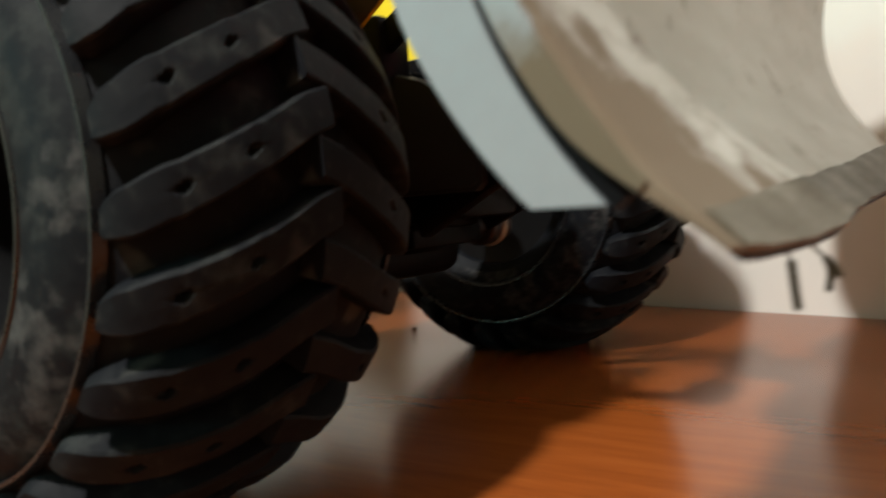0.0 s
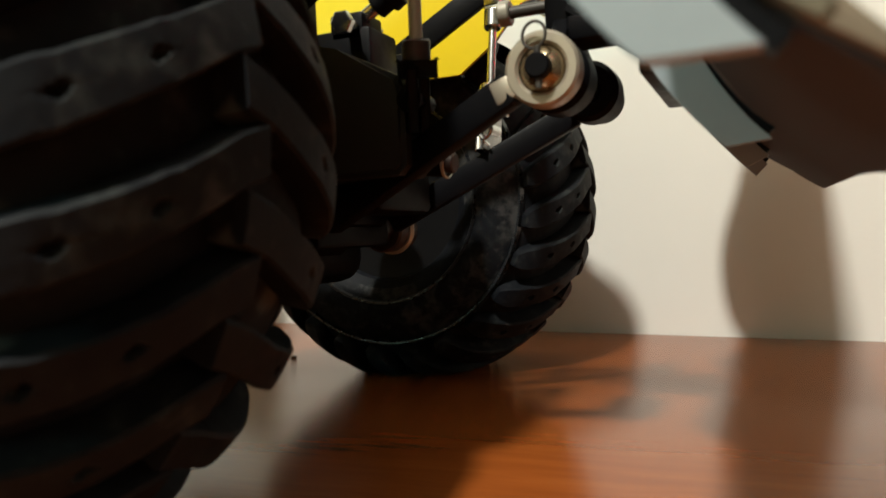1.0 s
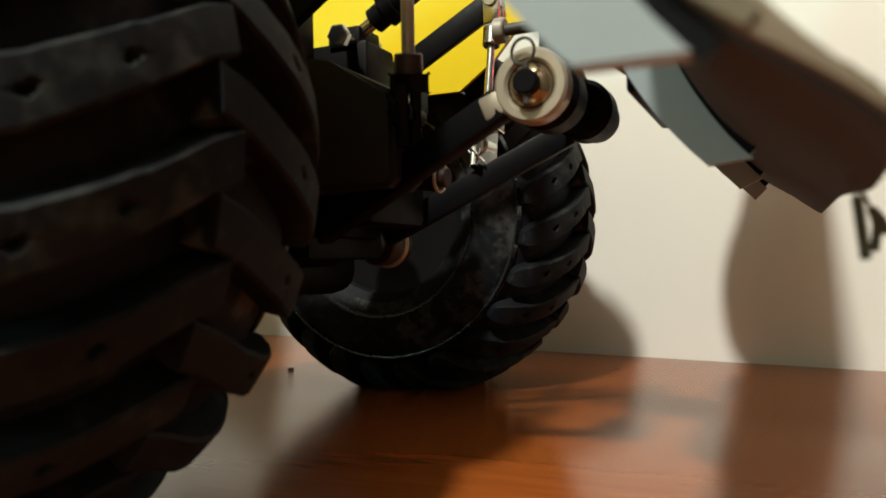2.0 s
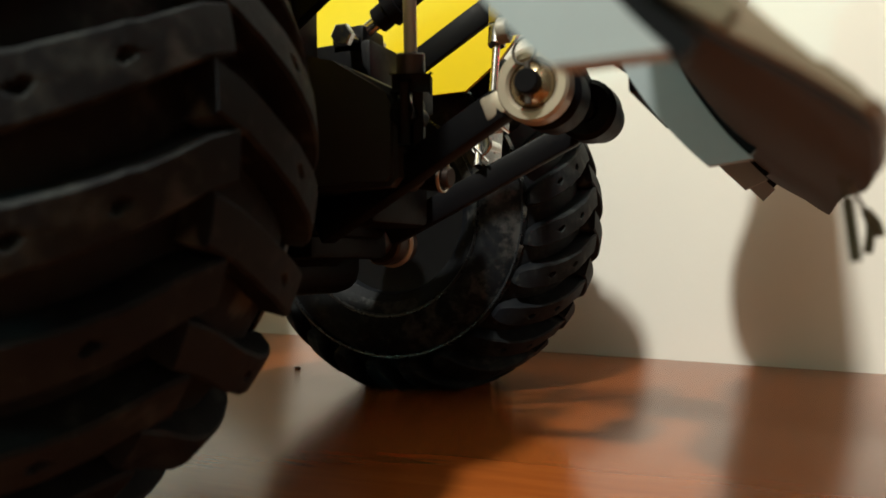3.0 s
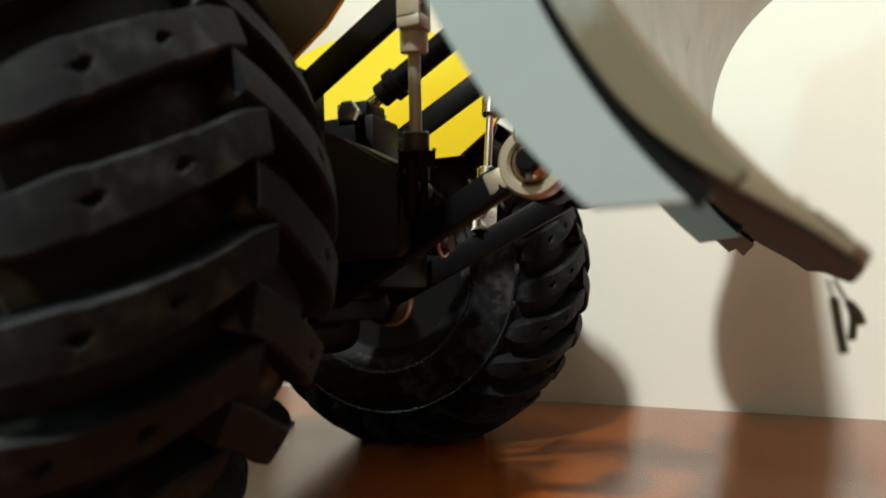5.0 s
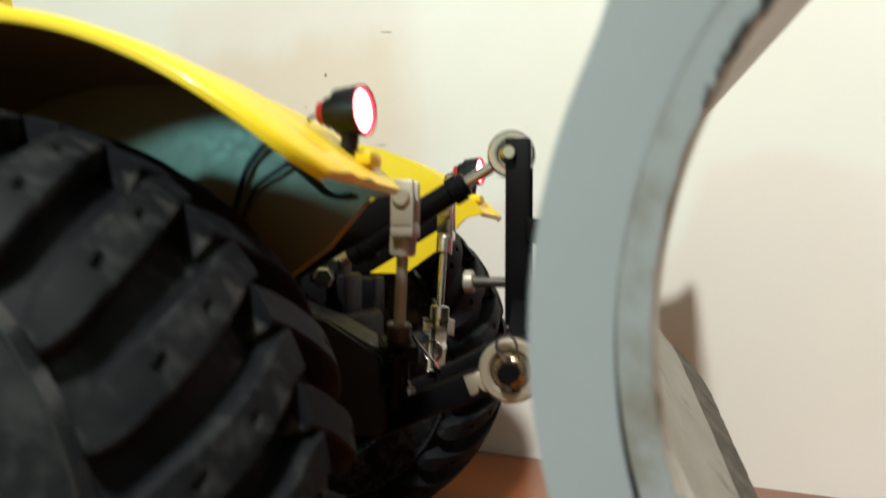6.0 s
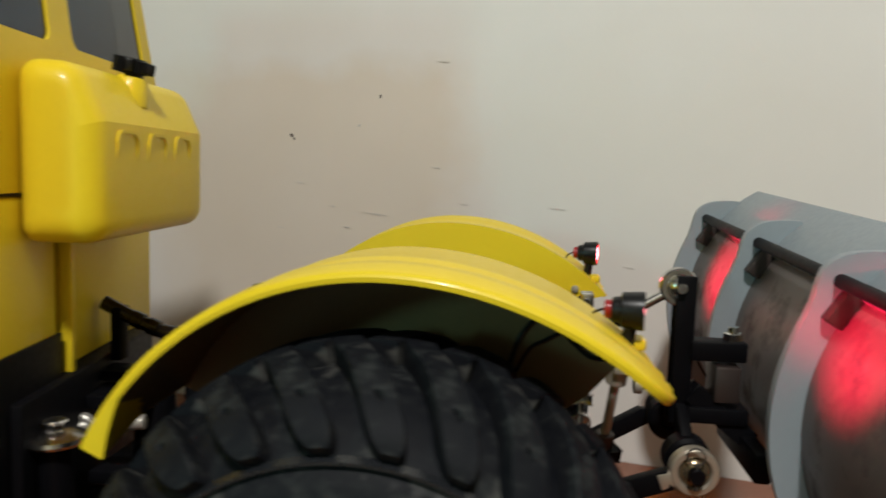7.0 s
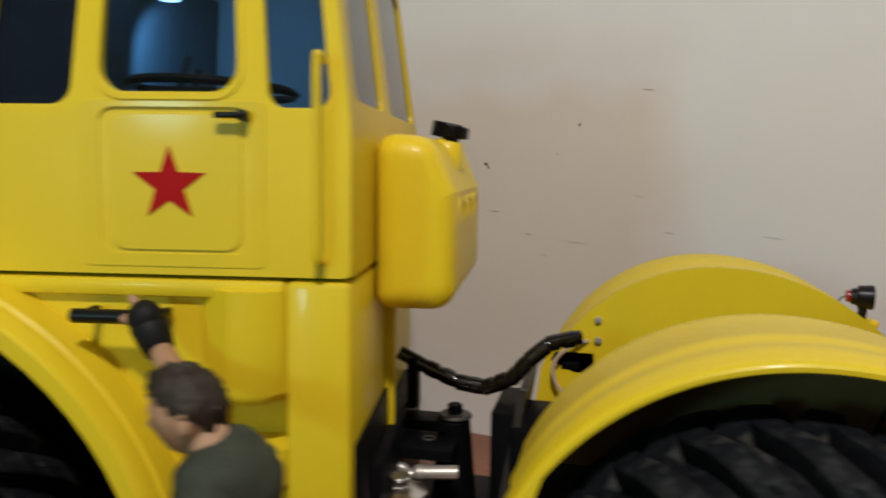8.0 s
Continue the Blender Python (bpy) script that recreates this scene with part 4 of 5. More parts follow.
    beam(bm, (0.05, -0.016, 0.186), (0.086, -0.016, 0.158), 0.003, 0.012)
    beam(bm, (0.05, -0.002, 0.186), (0.086, -0.002, 0.158), 0.003, 0.012)
    part("lower_arm", bm, BLACK, BLADE)
    bm = bmesh.new()
    box(bm, (0.079, -0.05, 0.145), (0.0885, 0.035, 0.162), 0.0015)
    part("back_bracket", bm, BLACK, BLADE)
    bm = bmesh.new()
    box(bm, (0.062, -0.02, 0.1815), (0.077, 0.004, 0.2035), 0.0015)
    part("swivel_block", bm, BROWN, BLADE, "dark brown swivel block")
    bm = bmesh.new()
    rod(bm, (0.0435, -0.008, 0.1865), (0.0205, -0.008, 0.1865), 0.0026)
    pin = part("locking_pin", bm, DARKSTEEL, BLADE, "dark steel locking pin")
    bm = bmesh.new()
    rod(bm, (0.0215, -0.008, 0.1865), (0.0165, -0.008, 0.1865), 0.0056, steps=12)
    part("pin_head", bm, ZINC, pin)
    for side in (-1, 1):
        hx, hy, hz = hitch_ball(side)
        bm = bmesh.new()
        beam(bm, (0.044, -0.008, 0.176), (hx, side * (hy - 0.0135), hz + 0.002), 0.007, 0.012, 0.001)
        part("frame_leg", bm, BLACK, BLADE)
        bm = bmesh.new()
        rod(bm, (hx, side * (hy - 0.028), hz), (hx, side * (hy + 0.011), hz), 0.0045)
        ring(bm, (hx, side * (hy - 0.02), hz), (0, 1, 0), 0.0138, 0.004, 0.017)
        part("hitch_pin", bm, BLACK, BLADE)


blade()

# ---- the front half ----


def fpart(name, bm, material, parent, label="", smooth=38.0):
    """A part given in the front half's own frame."""
    bm.transform(FRONT)
    return part(name, bm, material, parent, label, smooth)


CAB_L, CAB_R = -0.153, 0.124          # near and far side
CAB_B, CAB_F = -0.0195, -0.205        # rear and front
CAB_Z0, CAB_Z1 = 0.2945, 0.485


def lean_in(bm):
    """The cab narrows upwards from the sills."""
    mid = (CAB_L + CAB_R) / 2
    bmesh.ops.bisect_plane(bm, geom=bm.verts[:] + bm.edges[:] + bm.faces[:], plane_co=(0, 0, 0.365), plane_no=(0, 0, 1))
    for v in bm.verts:
        k = max(0.0, v.co.z - 0.365)
        v.co.y += (mid - v.co.y) / 0.1385 * k * 0.13
        v.co.x += ((CAB_B + CAB_F) / 2 - v.co.x) / 0.0925 * k * 0.13


def cab():
    windows = [rounded(-0.1975, 0.3735, -0.1532, 0.47, 0.009), rounded(-0.1395, 0.3795, -0.0712, 0.47, 0.013), rounded(-0.0572, 0.3725, -0.0277, 0.47, 0.008)]
    wall = rounded(CAB_F, CAB_Z0, CAB_B, CAB_Z1, 0.003, 2)
    body = None
    for name, y, depth in (("cab", CAB_L, -0.004), ("far_side", CAB_R - 0.004, -0.004)):
        bm = bmesh.new()
        slab(bm, wall, windows, Matrix.Translation((0, y, 0)) @ XZ, depth)
        lean_in(bm)
        if body is None:
            body = fpart("cab", bm, YELLOW, TRACTOR, "yellow cab with rounded windows and a red star on its door")
        else:
            fpart(name, bm, YELLOW, body)
    rear = [rounded(-0.134, 0.378, -0.046, 0.47, 0.008), rounded(-0.018, 0.3785, 0.105, 0.47, 0.008)]
    bm = bmesh.new()
    slab(bm, rounded(CAB_L + 0.004, CAB_Z0, CAB_R - 0.004, CAB_Z1, 0.002, 2), rear, Matrix.Translation((CAB_B, 0, 0)) @ YZ, -0.004)
    lean_in(bm)
    fpart("rear_wall", bm, YELLOW, body)
    bm = bmesh.new()
    slab(bm, rounded(CAB_L + 0.004, CAB_Z0, CAB_R - 0.004, CAB_Z1, 0.002, 2), [rounded(-0.13, 0.38, 0.1, 0.47, 0.01)], Matrix.Translation((CAB_F + 0.004, 0, 0)) @ YZ, -0.004)
    lean_in(bm)
    fpart("front_wall", bm, YELLOW, body)
    bm = bmesh.new()
    box(bm, (CAB_F + 0.012, CAB_L + 0.008, 0.4815), (CAB_B - 0.012, CAB_R - 0.008, 0.4925), 0.003)
    fpart("roof", bm, YELLOW, body)
    bm = bmesh.new()
    box(bm, (CAB_F + 0.006, CAB_L + 0.006, CAB_Z0), (CAB_B - 0.006, CAB_R - 0.006, CAB_Z0 + 0.004))
    fpart("cab_floor", bm, LINER, body)
    # panes
    for i, (x0, x1, z0) in enumerate(((-0.1985, -0.152, 0.372), (-0.141, -0.07, 0.378), (-0.0585, -0.0265, 0.371))):
        for y in (CAB_L + 0.0022, CAB_R - 0.0028):
            bm = bmesh.new()
            box(bm, (x0, y, z0), (x1, y + 0.0008, 0.4715))
            lean_in(bm)
            fpart("side_pane", bm, CLEAR, body, "clear cab window pane").visible_shadow = False
    for y0, y1 in ((-0.1355, -0.0445), (-0.0195, 0.1065)):
        bm = bmesh.new()
        box(bm, (CAB_B - 0.0026, y0, 0.3765), (CAB_B - 0.0018, y1, 0.4715))
        lean_in(bm)
        fpart("rear_pane", bm, SMOKED, body, "grey smoked cab window pane")
    # raised frame round the door window on the near side
    for loop_out, loop_in in (((-0.1555 + 0.013, 0.376, -0.068, 0.473, 0.0155), (-0.1395, 0.3795, -0.0712, 0.47, 0.013)),):
        bm = bmesh.new()
        slab(bm, rounded(*loop_out), [rounded(*loop_in)], Matrix.Translation((0, CAB_L, 0)) @ XZ, 0.0008)
        lean_in(bm)
        fpart("window_frame", bm, YELLOW, body)
    # door with a pressed panel
    bm = bmesh.new()
    slab(bm, rounded(-0.1475, 0.2985, -0.0595, 0.375, 0.004), [rounded(-0.1385, 0.3045, -0.0655, 0.3725, 0.008)], Matrix.Translation((0, CAB_L, 0)) @ XZ, 0.0005)
    door = fpart("door", bm, YELLOW, body, "yellow door with a pressed panel")
    bm = bmesh.new()
    slab(bm, rounded(-0.1335, 0.3065, -0.0705, 0.369, 0.008), [], Matrix.Translation((0, CAB_L, 0)) @ XZ, 0.0009)
    fpart("door_panel", bm, YELLOW, door)
    bm = bmesh.new()
    pts = []
    for k in range(10):
        a = radians(90 + 36 * k)
        r = 0.0182 if k % 2 == 0 else 0.0072
        pts.append((-0.1045 + r * math.cos(a), 0.3368 + r * math.sin(a)))
    slab(bm, pts, [], Matrix.Translation((0, CAB_L - 0.0009, 0)) @ XZ, 0.0005)
    fpart("star", bm, DECAL, door, "flat red five-pointed star")
    bm = bmesh.new()
    box(bm, (-0.0812, CAB_L - 0.0075, 0.3672), (-0.0665, CAB_L - 0.0045, 0.3702), 0.001)
    rod(bm, (-0.0685, CAB_L + 0.001, 0.3687), (-0.0685, CAB_L - 0.0062, 0.3687), 0.0026)
    fpart("door_handle", bm, PLASTIC, door, "black lever handle")
    # grab rail
    bm = bmesh.new()
    pipe(bm, [(-0.0325, CAB_L + 0.001, 0.3935), (-0.0328, CAB_L - 0.006, 0.3955), (-0.0332, CAB_L - 0.0085, 0.39), (-0.0332, CAB_L - 0.0085, 0.35),
              (-0.0332, CAB_L - 0.0085, 0.309), (-0.0331, CAB_L - 0.006, 0.3035), (-0.0331, CAB_L + 0.001, 0.303)], 0.0021)
    fpart("grab_rail", bm, YELLOW, body, "slim yellow grab rail")
    # dark lining on the far side and in front
    bm = bmesh.new()
    box(bm, (CAB_F + 0.01, CAB_R - 0.018, CAB_Z0 + 0.004), (CAB_B - 0.02, CAB_R - 0.016, 0.48))
    lean_in(bm)
    fpart("far_lining", bm, LINER, body)
    bm = bmesh.new()
    box(bm, (CAB_F + 0.008, CAB_L + 0.012, CAB_Z0 + 0.004), (CAB_F + 0.010, CAB_R - 0.018, 0.48))
    lean_in(bm)
    fpart("front_lining", bm, LINER, body)
    bm = bmesh.new()
    box(bm, (-0.196, CAB_L + 0.03, CAB_Z0 + 0.004), (-0.181, CAB_R - 0.02, 0.47), 0.002)
    lean_in(bm)
    fpart("engine_bulkhead", bm, DEEP, body)
    # added dark sheet behind the front side pane, in place of interior shade
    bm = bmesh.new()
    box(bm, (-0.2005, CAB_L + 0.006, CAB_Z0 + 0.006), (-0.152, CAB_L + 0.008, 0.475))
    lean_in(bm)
    fpart("window_shade_sheet", bm, NAVY, body)
    # inside: seat back, wheel, lit lamp
    bm = bmesh.new()
    box(bm, (-0.1, -0.075, 0.2985), (-0.06, 0.045, 0.33), 0.006)
    box(bm, (-0.07, -0.075, 0.32), (-0.055, 0.045, 0.372), 0.006)
    fpart("seat", bm, BLACK, body)
    bm = bmesh.new()
    hub_at = Vector((-0.112, -0.075, 0.3876))
    lathe(bm, [(-0.0024, 0.0448), (0.0, 0.0472), (0.0024, 0.0448), (0.0, 0.0424)], Matrix.Translation(hub_at) @ Matrix.Rotation(radians(2), 4, "Y") @ Matrix.Rotation(radians(-2), 4, "X"), 44, closed=True)
    beam(bm, hub_at + Vector((-0.044, 0, 0.001)), hub_at + Vector((0.044, 0, -0.001)), 0.004, 0.0025)
    rod(bm, hub_at, hub_at + Vector((-0.012, 0.01, -0.088)), 0.0035)
    fpart("steering_wheel", bm, PLASTIC, body, "thin black steering wheel")
    for a, b in (((-0.1235, -0.1, 0.381), (-0.1161, -0.1, 0.4025)), ((-0.116, -0.098, 0.381), (-0.111, -0.099, 0.396))):
        bm = bmesh.new()
        rod(bm, (a[0] - 0.01, a[1] + 0.01, 0.2985), a, 0.0018)
        rod(bm, a, b, 0.0014)
        fpart("lever", bm, PLASTIC, body)
    bm = bmesh.new()
    rod(bm, (-0.1436, -0.06, 0.4815), (-0.1436, -0.06, 0.4475), 0.007)
    fpart("cab_lamp_holder", bm, PLASTIC, body)
    bm = bmesh.new()
    rod(bm, (-0.1436, -0.06, 0.4475), (-0.1436, -0.06, 0.4395), 0.0062)
    fpart("cab_lamp", bm, CABLED, body, "bright blue-white cab lamp")
    lamp("cab_lamp_light", "SPOT", FRONT @ Vector((-0.1436, -0.06, 0.4375)), 0.85, (0.3, 0.62, 0.95), radius=0.004, angle=104, blend=0.35, target=FRONT @ Vector((-0.15, 0.1, 0.355)))


cab()


def tank():
    y0, y1, r = -0.0965, 0.07, 0.013

    def section(y):
        back = 0.0245 + 0.0085 * (y - y0) / (y1 - y0)
        out = []
        for px, pz, rr, a0, a1, n in ((-0.0105, 0.2765, 0.008, 180, 270, 5), (back - 0.0125, 0.281, 0.0125, 270, 360, 6), (back - 0.0005, 0.333, 0.0005, 0, 32, 2), (back - 0.024, 0.347, 0.0165, 32, 90, 6), (-0.0085, 0.354, 0.01, 90, 180, 5)):
            for k in range(n + 1):
                t = radians(a0 + (a1 - a0) * k / n)
                out.append((px + rr * math.cos(t), pz + rr * math.sin(t)))
        return out

    def slice_at(y, e):
        # the section at y, drawn in by e all round
        pts = section(y)
        mx, mz = 0.004, 0.3165
        return [(mx + (px - mx) * (1 - e / 0.0215), y, mz + (pz - mz) * (1 - e / 0.0475)) for px, pz in pts]

    rows = []
    for k in range(7):
        t = radians(90 * k / 6)
        rows.append(slice_at(y0 + r * (1 - math.cos(t)), r * (1 - math.sin(t))))
    rows += [slice_at(y0 + r + (y1 - y0 - 2 * r) * k / 8, 0.0) for k in range(1, 8)]
    for k in range(6, -1, -1):
        t = radians(90 * k / 6)
        rows.append(slice_at(y1 - r * (1 - math.cos(t)), r * (1 - math.sin(t))))
    bm = bmesh.new()
    band(bm, rows)
    body = fpart("fuel_tank", bm, YELLOW, TRACTOR, "yellow rounded fuel tank with a black cap", 28)
    for k in range(3):
        y = -0.06 + 0.042 * k
        bm = bmesh.new()
        loop = []
        for w, top, turn in ((0.0142, 0.3295, 1), (0.0122, 0.3277, -1)):
            arc = [(y + e * (w - 0.006) + 0.006 * math.cos(radians(t)), top - 0.006 + 0.006 * math.sin(radians(t))) for e, t0 in ((1, 0), (-1, 90)) for t in range(t0, t0 + 91, 18)]
            side = [(y + w, 0.311)] + arc + [(y - w, 0.311)]
            loop += side[::turn]
        slab(bm, loop, [], Matrix.Translation((0.0243 + 0.0085 * (y + 0.0965) / 0.1665, 0, 0)) @ YZ, 0.0013)
        for v in bm.verts:
            v.co.x += 0.051 * (v.co.y - y) - max(0.0, 0.3215 - v.co.z) * 0.12
        fpart("pressed_rib", bm, YELLOW, body)
    bm = bmesh.new()
    rod(bm, (0.013, -0.025, 0.346), (0.0167, -0.025, 0.3625), 0.0115, 0.0088)
    fpart("filler_neck", bm, YELLOW, body)
    bm = bmesh.new()
    m, n = axis_pose((0.0165, -0.025, 0.3612), (0.0184, -0.025, 0.372))
    lathe(bm, [(0, 0.0055), (0.003, 0.0055), (0.0035, 0.0076), (0.0105, 0.0076), (0.0118, 0.0062), (0.0118, 0.0)], m, 24)
    cap = fpart("filler_cap", bm, PLASTIC, body, "black knobbed filler cap")
    for k in range(6):
        bm = bmesh.new()
        box(bm, (0.0062, -0.0024, 0.0038), (0.0112, 0.0024, 0.0108), 0.001, m @ Matrix.Rotation(k * math.pi / 3, 4, "Z"))
        fpart("knob", bm, PLASTIC, cap)


tank()


def lower_body():
    z0, z1 = 0.14, 0.2925
    # rear pillar and the wall behind the steps
    bm = bmesh.new()
    box(bm, (-0.0505, CAB_L - 0.001, 0.128), (CAB_B, -0.048, z1), 0.003)
    body = fpart("lower_body", bm, YELLOW, TRACTOR, "yellow lower cab body with boarding steps")
    bm = bmesh.new()
    box(bm, (-0.0925, CAB_L + 0.022, 0.13), (-0.05, -0.06, 0.2865), 0.001)
    fpart("step_wall", bm, YELLOW, body)
    for z, tall in ((0.2335, 0.0545), (0.188, 0.0235), (0.1425, 0.0235)):
        bm = bmesh.new()
        plan = [(-0.0925, CAB_L + 0.024), (-0.0925, CAB_L + 0.004), (-0.0775, CAB_L - 0.0068), (-0.0755, CAB_L - 0.0078), (-0.068, CAB_L - 0.0082), (-0.0595, CAB_L - 0.0068),
                (-0.053, CAB_L - 0.0032), (-0.0503, CAB_L - 0.0008), (-0.0503, CAB_L + 0.024)]
        rows = []
        for lift, back in ((0.0, 0.0045), (0.0012, 0.0022), (0.0035, 0.0006), (0.006, 0.0), (tall * 0.6, 0.0006), (tall, 0.0014)):
            rows.append([(x, y + (back if y < CAB_L + 0.02 else 0), z + lift + (0.0035 * max(0.0, (x + 0.06) / 0.01) if lift < 0.005 else 0)) for x, y in plan])
        band(bm, rows)
        fpart("boarding_step", bm, YELLOW, body, "rounded yellow boarding step", 50)
    # ledge under the cab
    bm = bmesh.new()
    box(bm, (-0.205, CAB_L - 0.0005, 0.2835), (-0.0505, -0.06, z1), 0.0028)
    fpart("ledge", bm, YELLOW, body)
    # side panel that runs into the front fender
    bm = bmesh.new()
    cx, cz, r = -0.262, 0.137, 0.165
    slab(bm, [(-0.0925, 0.2845), (-0.205, 0.2845), (-0.262, 0.2845)] + [(cx + (r - 0.008) * math.cos(radians(a)), min(0.2835, cz + (r - 0.008) * math.sin(radians(a)))) for a in range(88, 0, -4)] + [(-0.113, 0.128), (-0.0925, 0.128)],
         [], Matrix.Translation((0, CAB_L + 0.004, 0)) @ XZ, -0.004)
    fpart("side_panel", bm, YELLOW, body)
    bm = bmesh.new()
    rows = []
    for k in range(37):
        a = radians(-3 + 186 * k / 36)
        c, s = math.cos(a), math.sin(a)
        rows.append([(cx + (r + h) * c, y, cz + (r + h) * s) for y, h in ((-0.184, -0.009), (-0.184, -0.001), (-0.1815, 0.001), (-0.17, 0.0015), (-0.1685, 0.003), (CAB_L - 0.001, 0.0035),
                                                                     (CAB_L + 0.02, 0.0035), (CAB_L + 0.02, -0.001), (CAB_L - 0.001, -0.001), (-0.17, -0.0025), (-0.181, -0.004), (-0.181, -0.009))])
    band(bm, rows)
    fpart("front_fender", bm, YELLOW, TRACTOR, "yellow arched front fender")
    bm = bmesh.new()
    box(bm, (-0.4, -0.095, 0.13), (-0.075, 0.066, 0.285), 0.004)
    fpart("front_frame", bm, BLACK, TRACTOR, "black front frame and engine bed")
    bm = bmesh.new()
    box(bm, (-0.42, -0.1, 0.25), (-0.207, 0.07, 0.40), 0.012, seg=3)
    fpart("bonnet", bm, YELLOW, TRACTOR, "yellow engine bonnet")
    bm = bmesh.new()
    lathe(bm, [(-0.1, 0.0), (-0.1, 0.016), (-0.04, 0.03), (0.04, 0.03), (0.1, 0.016), (0.1, 0.0)], Matrix.Translation((-0.262, -0.0145, WHEEL_R)) @ Matrix.Rotation(radians(-90), 4, "X"), 28)
    fpart("front_axle", bm, BLACK, TRACTOR)
    # second body block and the plate edge behind the tank
    bm = bmesh.new()
    box(bm, (-0.06, -0.036, 0.186), (CAB_B - 0.004, 0.118, z1), 0.002)
    fpart("rear_locker", bm, YELLOW, TRACTOR, "yellow locker under the fuel tank")
    bm = bmesh.new()
    box(bm, (CAB_B - 0.004, -0.0415, 0.186), (-0.0142, -0.0365, 0.2755), 0.001)
    fpart("tank_bracket", bm, YELLOW, TRACTOR, "thin yellow upright plate")
    # black grab handle beside the wheel arch
    bm = bmesh.new()
    rod(bm, (-0.146, -0.168, 0.2768), (-0.104, -0.168, 0.2768), 0.0034)
    for x in (-0.1425, -0.1075):
        rod(bm, (x, CAB_L + 0.001, 0.2768), (x, -0.168, 0.2768), 0.0022)
    fpart("side_grab_handle", bm, PLASTIC, TRACTOR, "black horizontal grab handle")


lower_body()


def joint():
    """The hinge between the two halves, with its hose."""
    bm = bmesh.new()
    box(bm, (-0.05, -0.144, 0.1), (-0.0175, -0.046, 0.2115), 0.001)
    box(bm, (-0.05, -0.105, 0.09), (-0.012, 0.09, 0.186), 0.002)
    fpart("hinge_front", bm, BLACK, TRACTOR, "black front hinge block")
    for lo, hi in (((-0.335, -0.023, 0.171), (-0.289, -0.001, 0.178)), ((-0.3235, -0.046, 0.16), (-0.284, -0.012, 0.168)), ((-0.318, -0.045, 0.112), (-0.248, 0.035, 0.12)), ((-0.262, -0.03, 0.112), (-0.245, 0.03, 0.19))):
        bm = bmesh.new()
        box(bm, lo, hi, 0.001)
        part("hinge_plate", bm, BLACK, TRACTOR, "black hinge plate")
    bm = bmesh.new()
    rod(bm, (-0.289, -0.012, 0.113), (-0.289, -0.012, 0.178), 0.016, 0.0105)
    part("hinge_column", bm, BLACK, TRACTOR, "thick black hinge column")
    bm = bmesh.new()
    beam(bm, (-0.2415, 0.0075, 0.206), (-0.2545, 0.0075, 0.125), 0.075, 0.003, 0.001)
    part("front_guard", bm, DARKSTEEL, TRACTOR, "slanted dark grey guard plate")
    bm = bmesh.new()
    rod(bm, (-0.289, -0.012, 0.178), (-0.289, -0.012, 0.1815), 0.0118)
    ring(bm, (-0.3035, -0.0275, 0.1683), (0, 0, 1), 0.0048, 0.0028, 0.0012, 20)
    part("hinge_washer", bm, DARKSTEEL, TRACTOR, "dark grey washer")
    bm = bmesh.new()
    rod(bm, (-0.289, -0.012, 0.1815), (-0.289, -0.012, 0.188), 0.0052, steps=6)
    part("hinge_bolt", bm, BLACK, TRACTOR)
    bm = bmesh.new()
    lathe(bm, [(0, 0.0), (0, 0.0152), (0.0018, 0.0165), (0.004, 0.0158), (0.0052, 0.012), (0.0072, 0.0075), (0.0078, 0.0)], Matrix.Translation((-0.303, -0.1, 0.1595)), 32)
    rod(bm, (-0.303, -0.1, 0.166), (-0.303, -0.1, 0.1705), 0.005, steps=6)
    rod(bm, (-0.303, -0.1, 0.1705), (-0.303, -0.1, 0.1725), 0.0068, steps=16)
    part("steering_disc", bm, STEEL, TRACTOR, "chrome steering joint")
    bm = bmesh.new()
    rod(bm, (-0.324, -0.055, 0.151), (-0.308, -0.05, 0.152), 0.004)
    rod(bm, (-0.304, -0.05, 0.1535), (-0.2795, -0.046, 0.1545), 0.0046)
    ball(bm, (-0.304, -0.05, 0.1535), 0.0052)
    box(bm, (-0.33, -0.058, 0.148), (-0.318, -0.048, 0.16), 0.002)
    ring(bm, (-0.316, -0.052, 0.1525), (0, 1, 0), 0.0068, 0.003, 0.006, 20)
    part("steering_ram", bm, DULL, TRACTOR, "grey steel steering ram")
    bm = bmesh.new()
    rod(bm, (-0.301, -0.1, 0.104), (-0.303, -0.1, 0.1595), 0.009)
    box(bm, (-0.33, -0.112, 0.096), (-0.285, -0.03, 0.105), 0.001)
    part("joint_bracket", bm, BLACK, TRACTOR)
    bm = bmesh.new()
    box(bm, (-0.3245, -0.006, 0.18), (-0.3175, 0.006, 0.216), 0.001)
    part("hose_post", bm, BLACK, TRACTOR)
    pts = [(-0.331, -0.002, 0.2185), (-0.31, 0.0, 0.208), (-0.288, 0.0, 0.1995), (-0.27, 0.0, 0.1975), (-0.252, 0.0, 0.2055), (-0.24, 0.0, 0.2195), (-0.228, 0.004, 0.2295), (-0.208, 0.012, 0.2335)]
    bm = bmesh.new()
    pipe(bm, pts, 0.0049, 12)
    hose = part("hose", bm, SLEEVE, TRACTOR, "black shiny wrapped hose")
    for k in range(1, 7):
        a, b = Vector(pts[k]), Vector(pts[min(k + 1, 7)])
        bm = bmesh.new()
        d = (b - a).normalized()
        for f in (0.1, 0.6):
            q = a.lerp(b, f)
            rod(bm, q - d * 0.0043, q + d * 0.0043, 0.0057, steps=12)
        part("hose_wrap", bm, SLEEVE, hose)
    bm = bmesh.new()
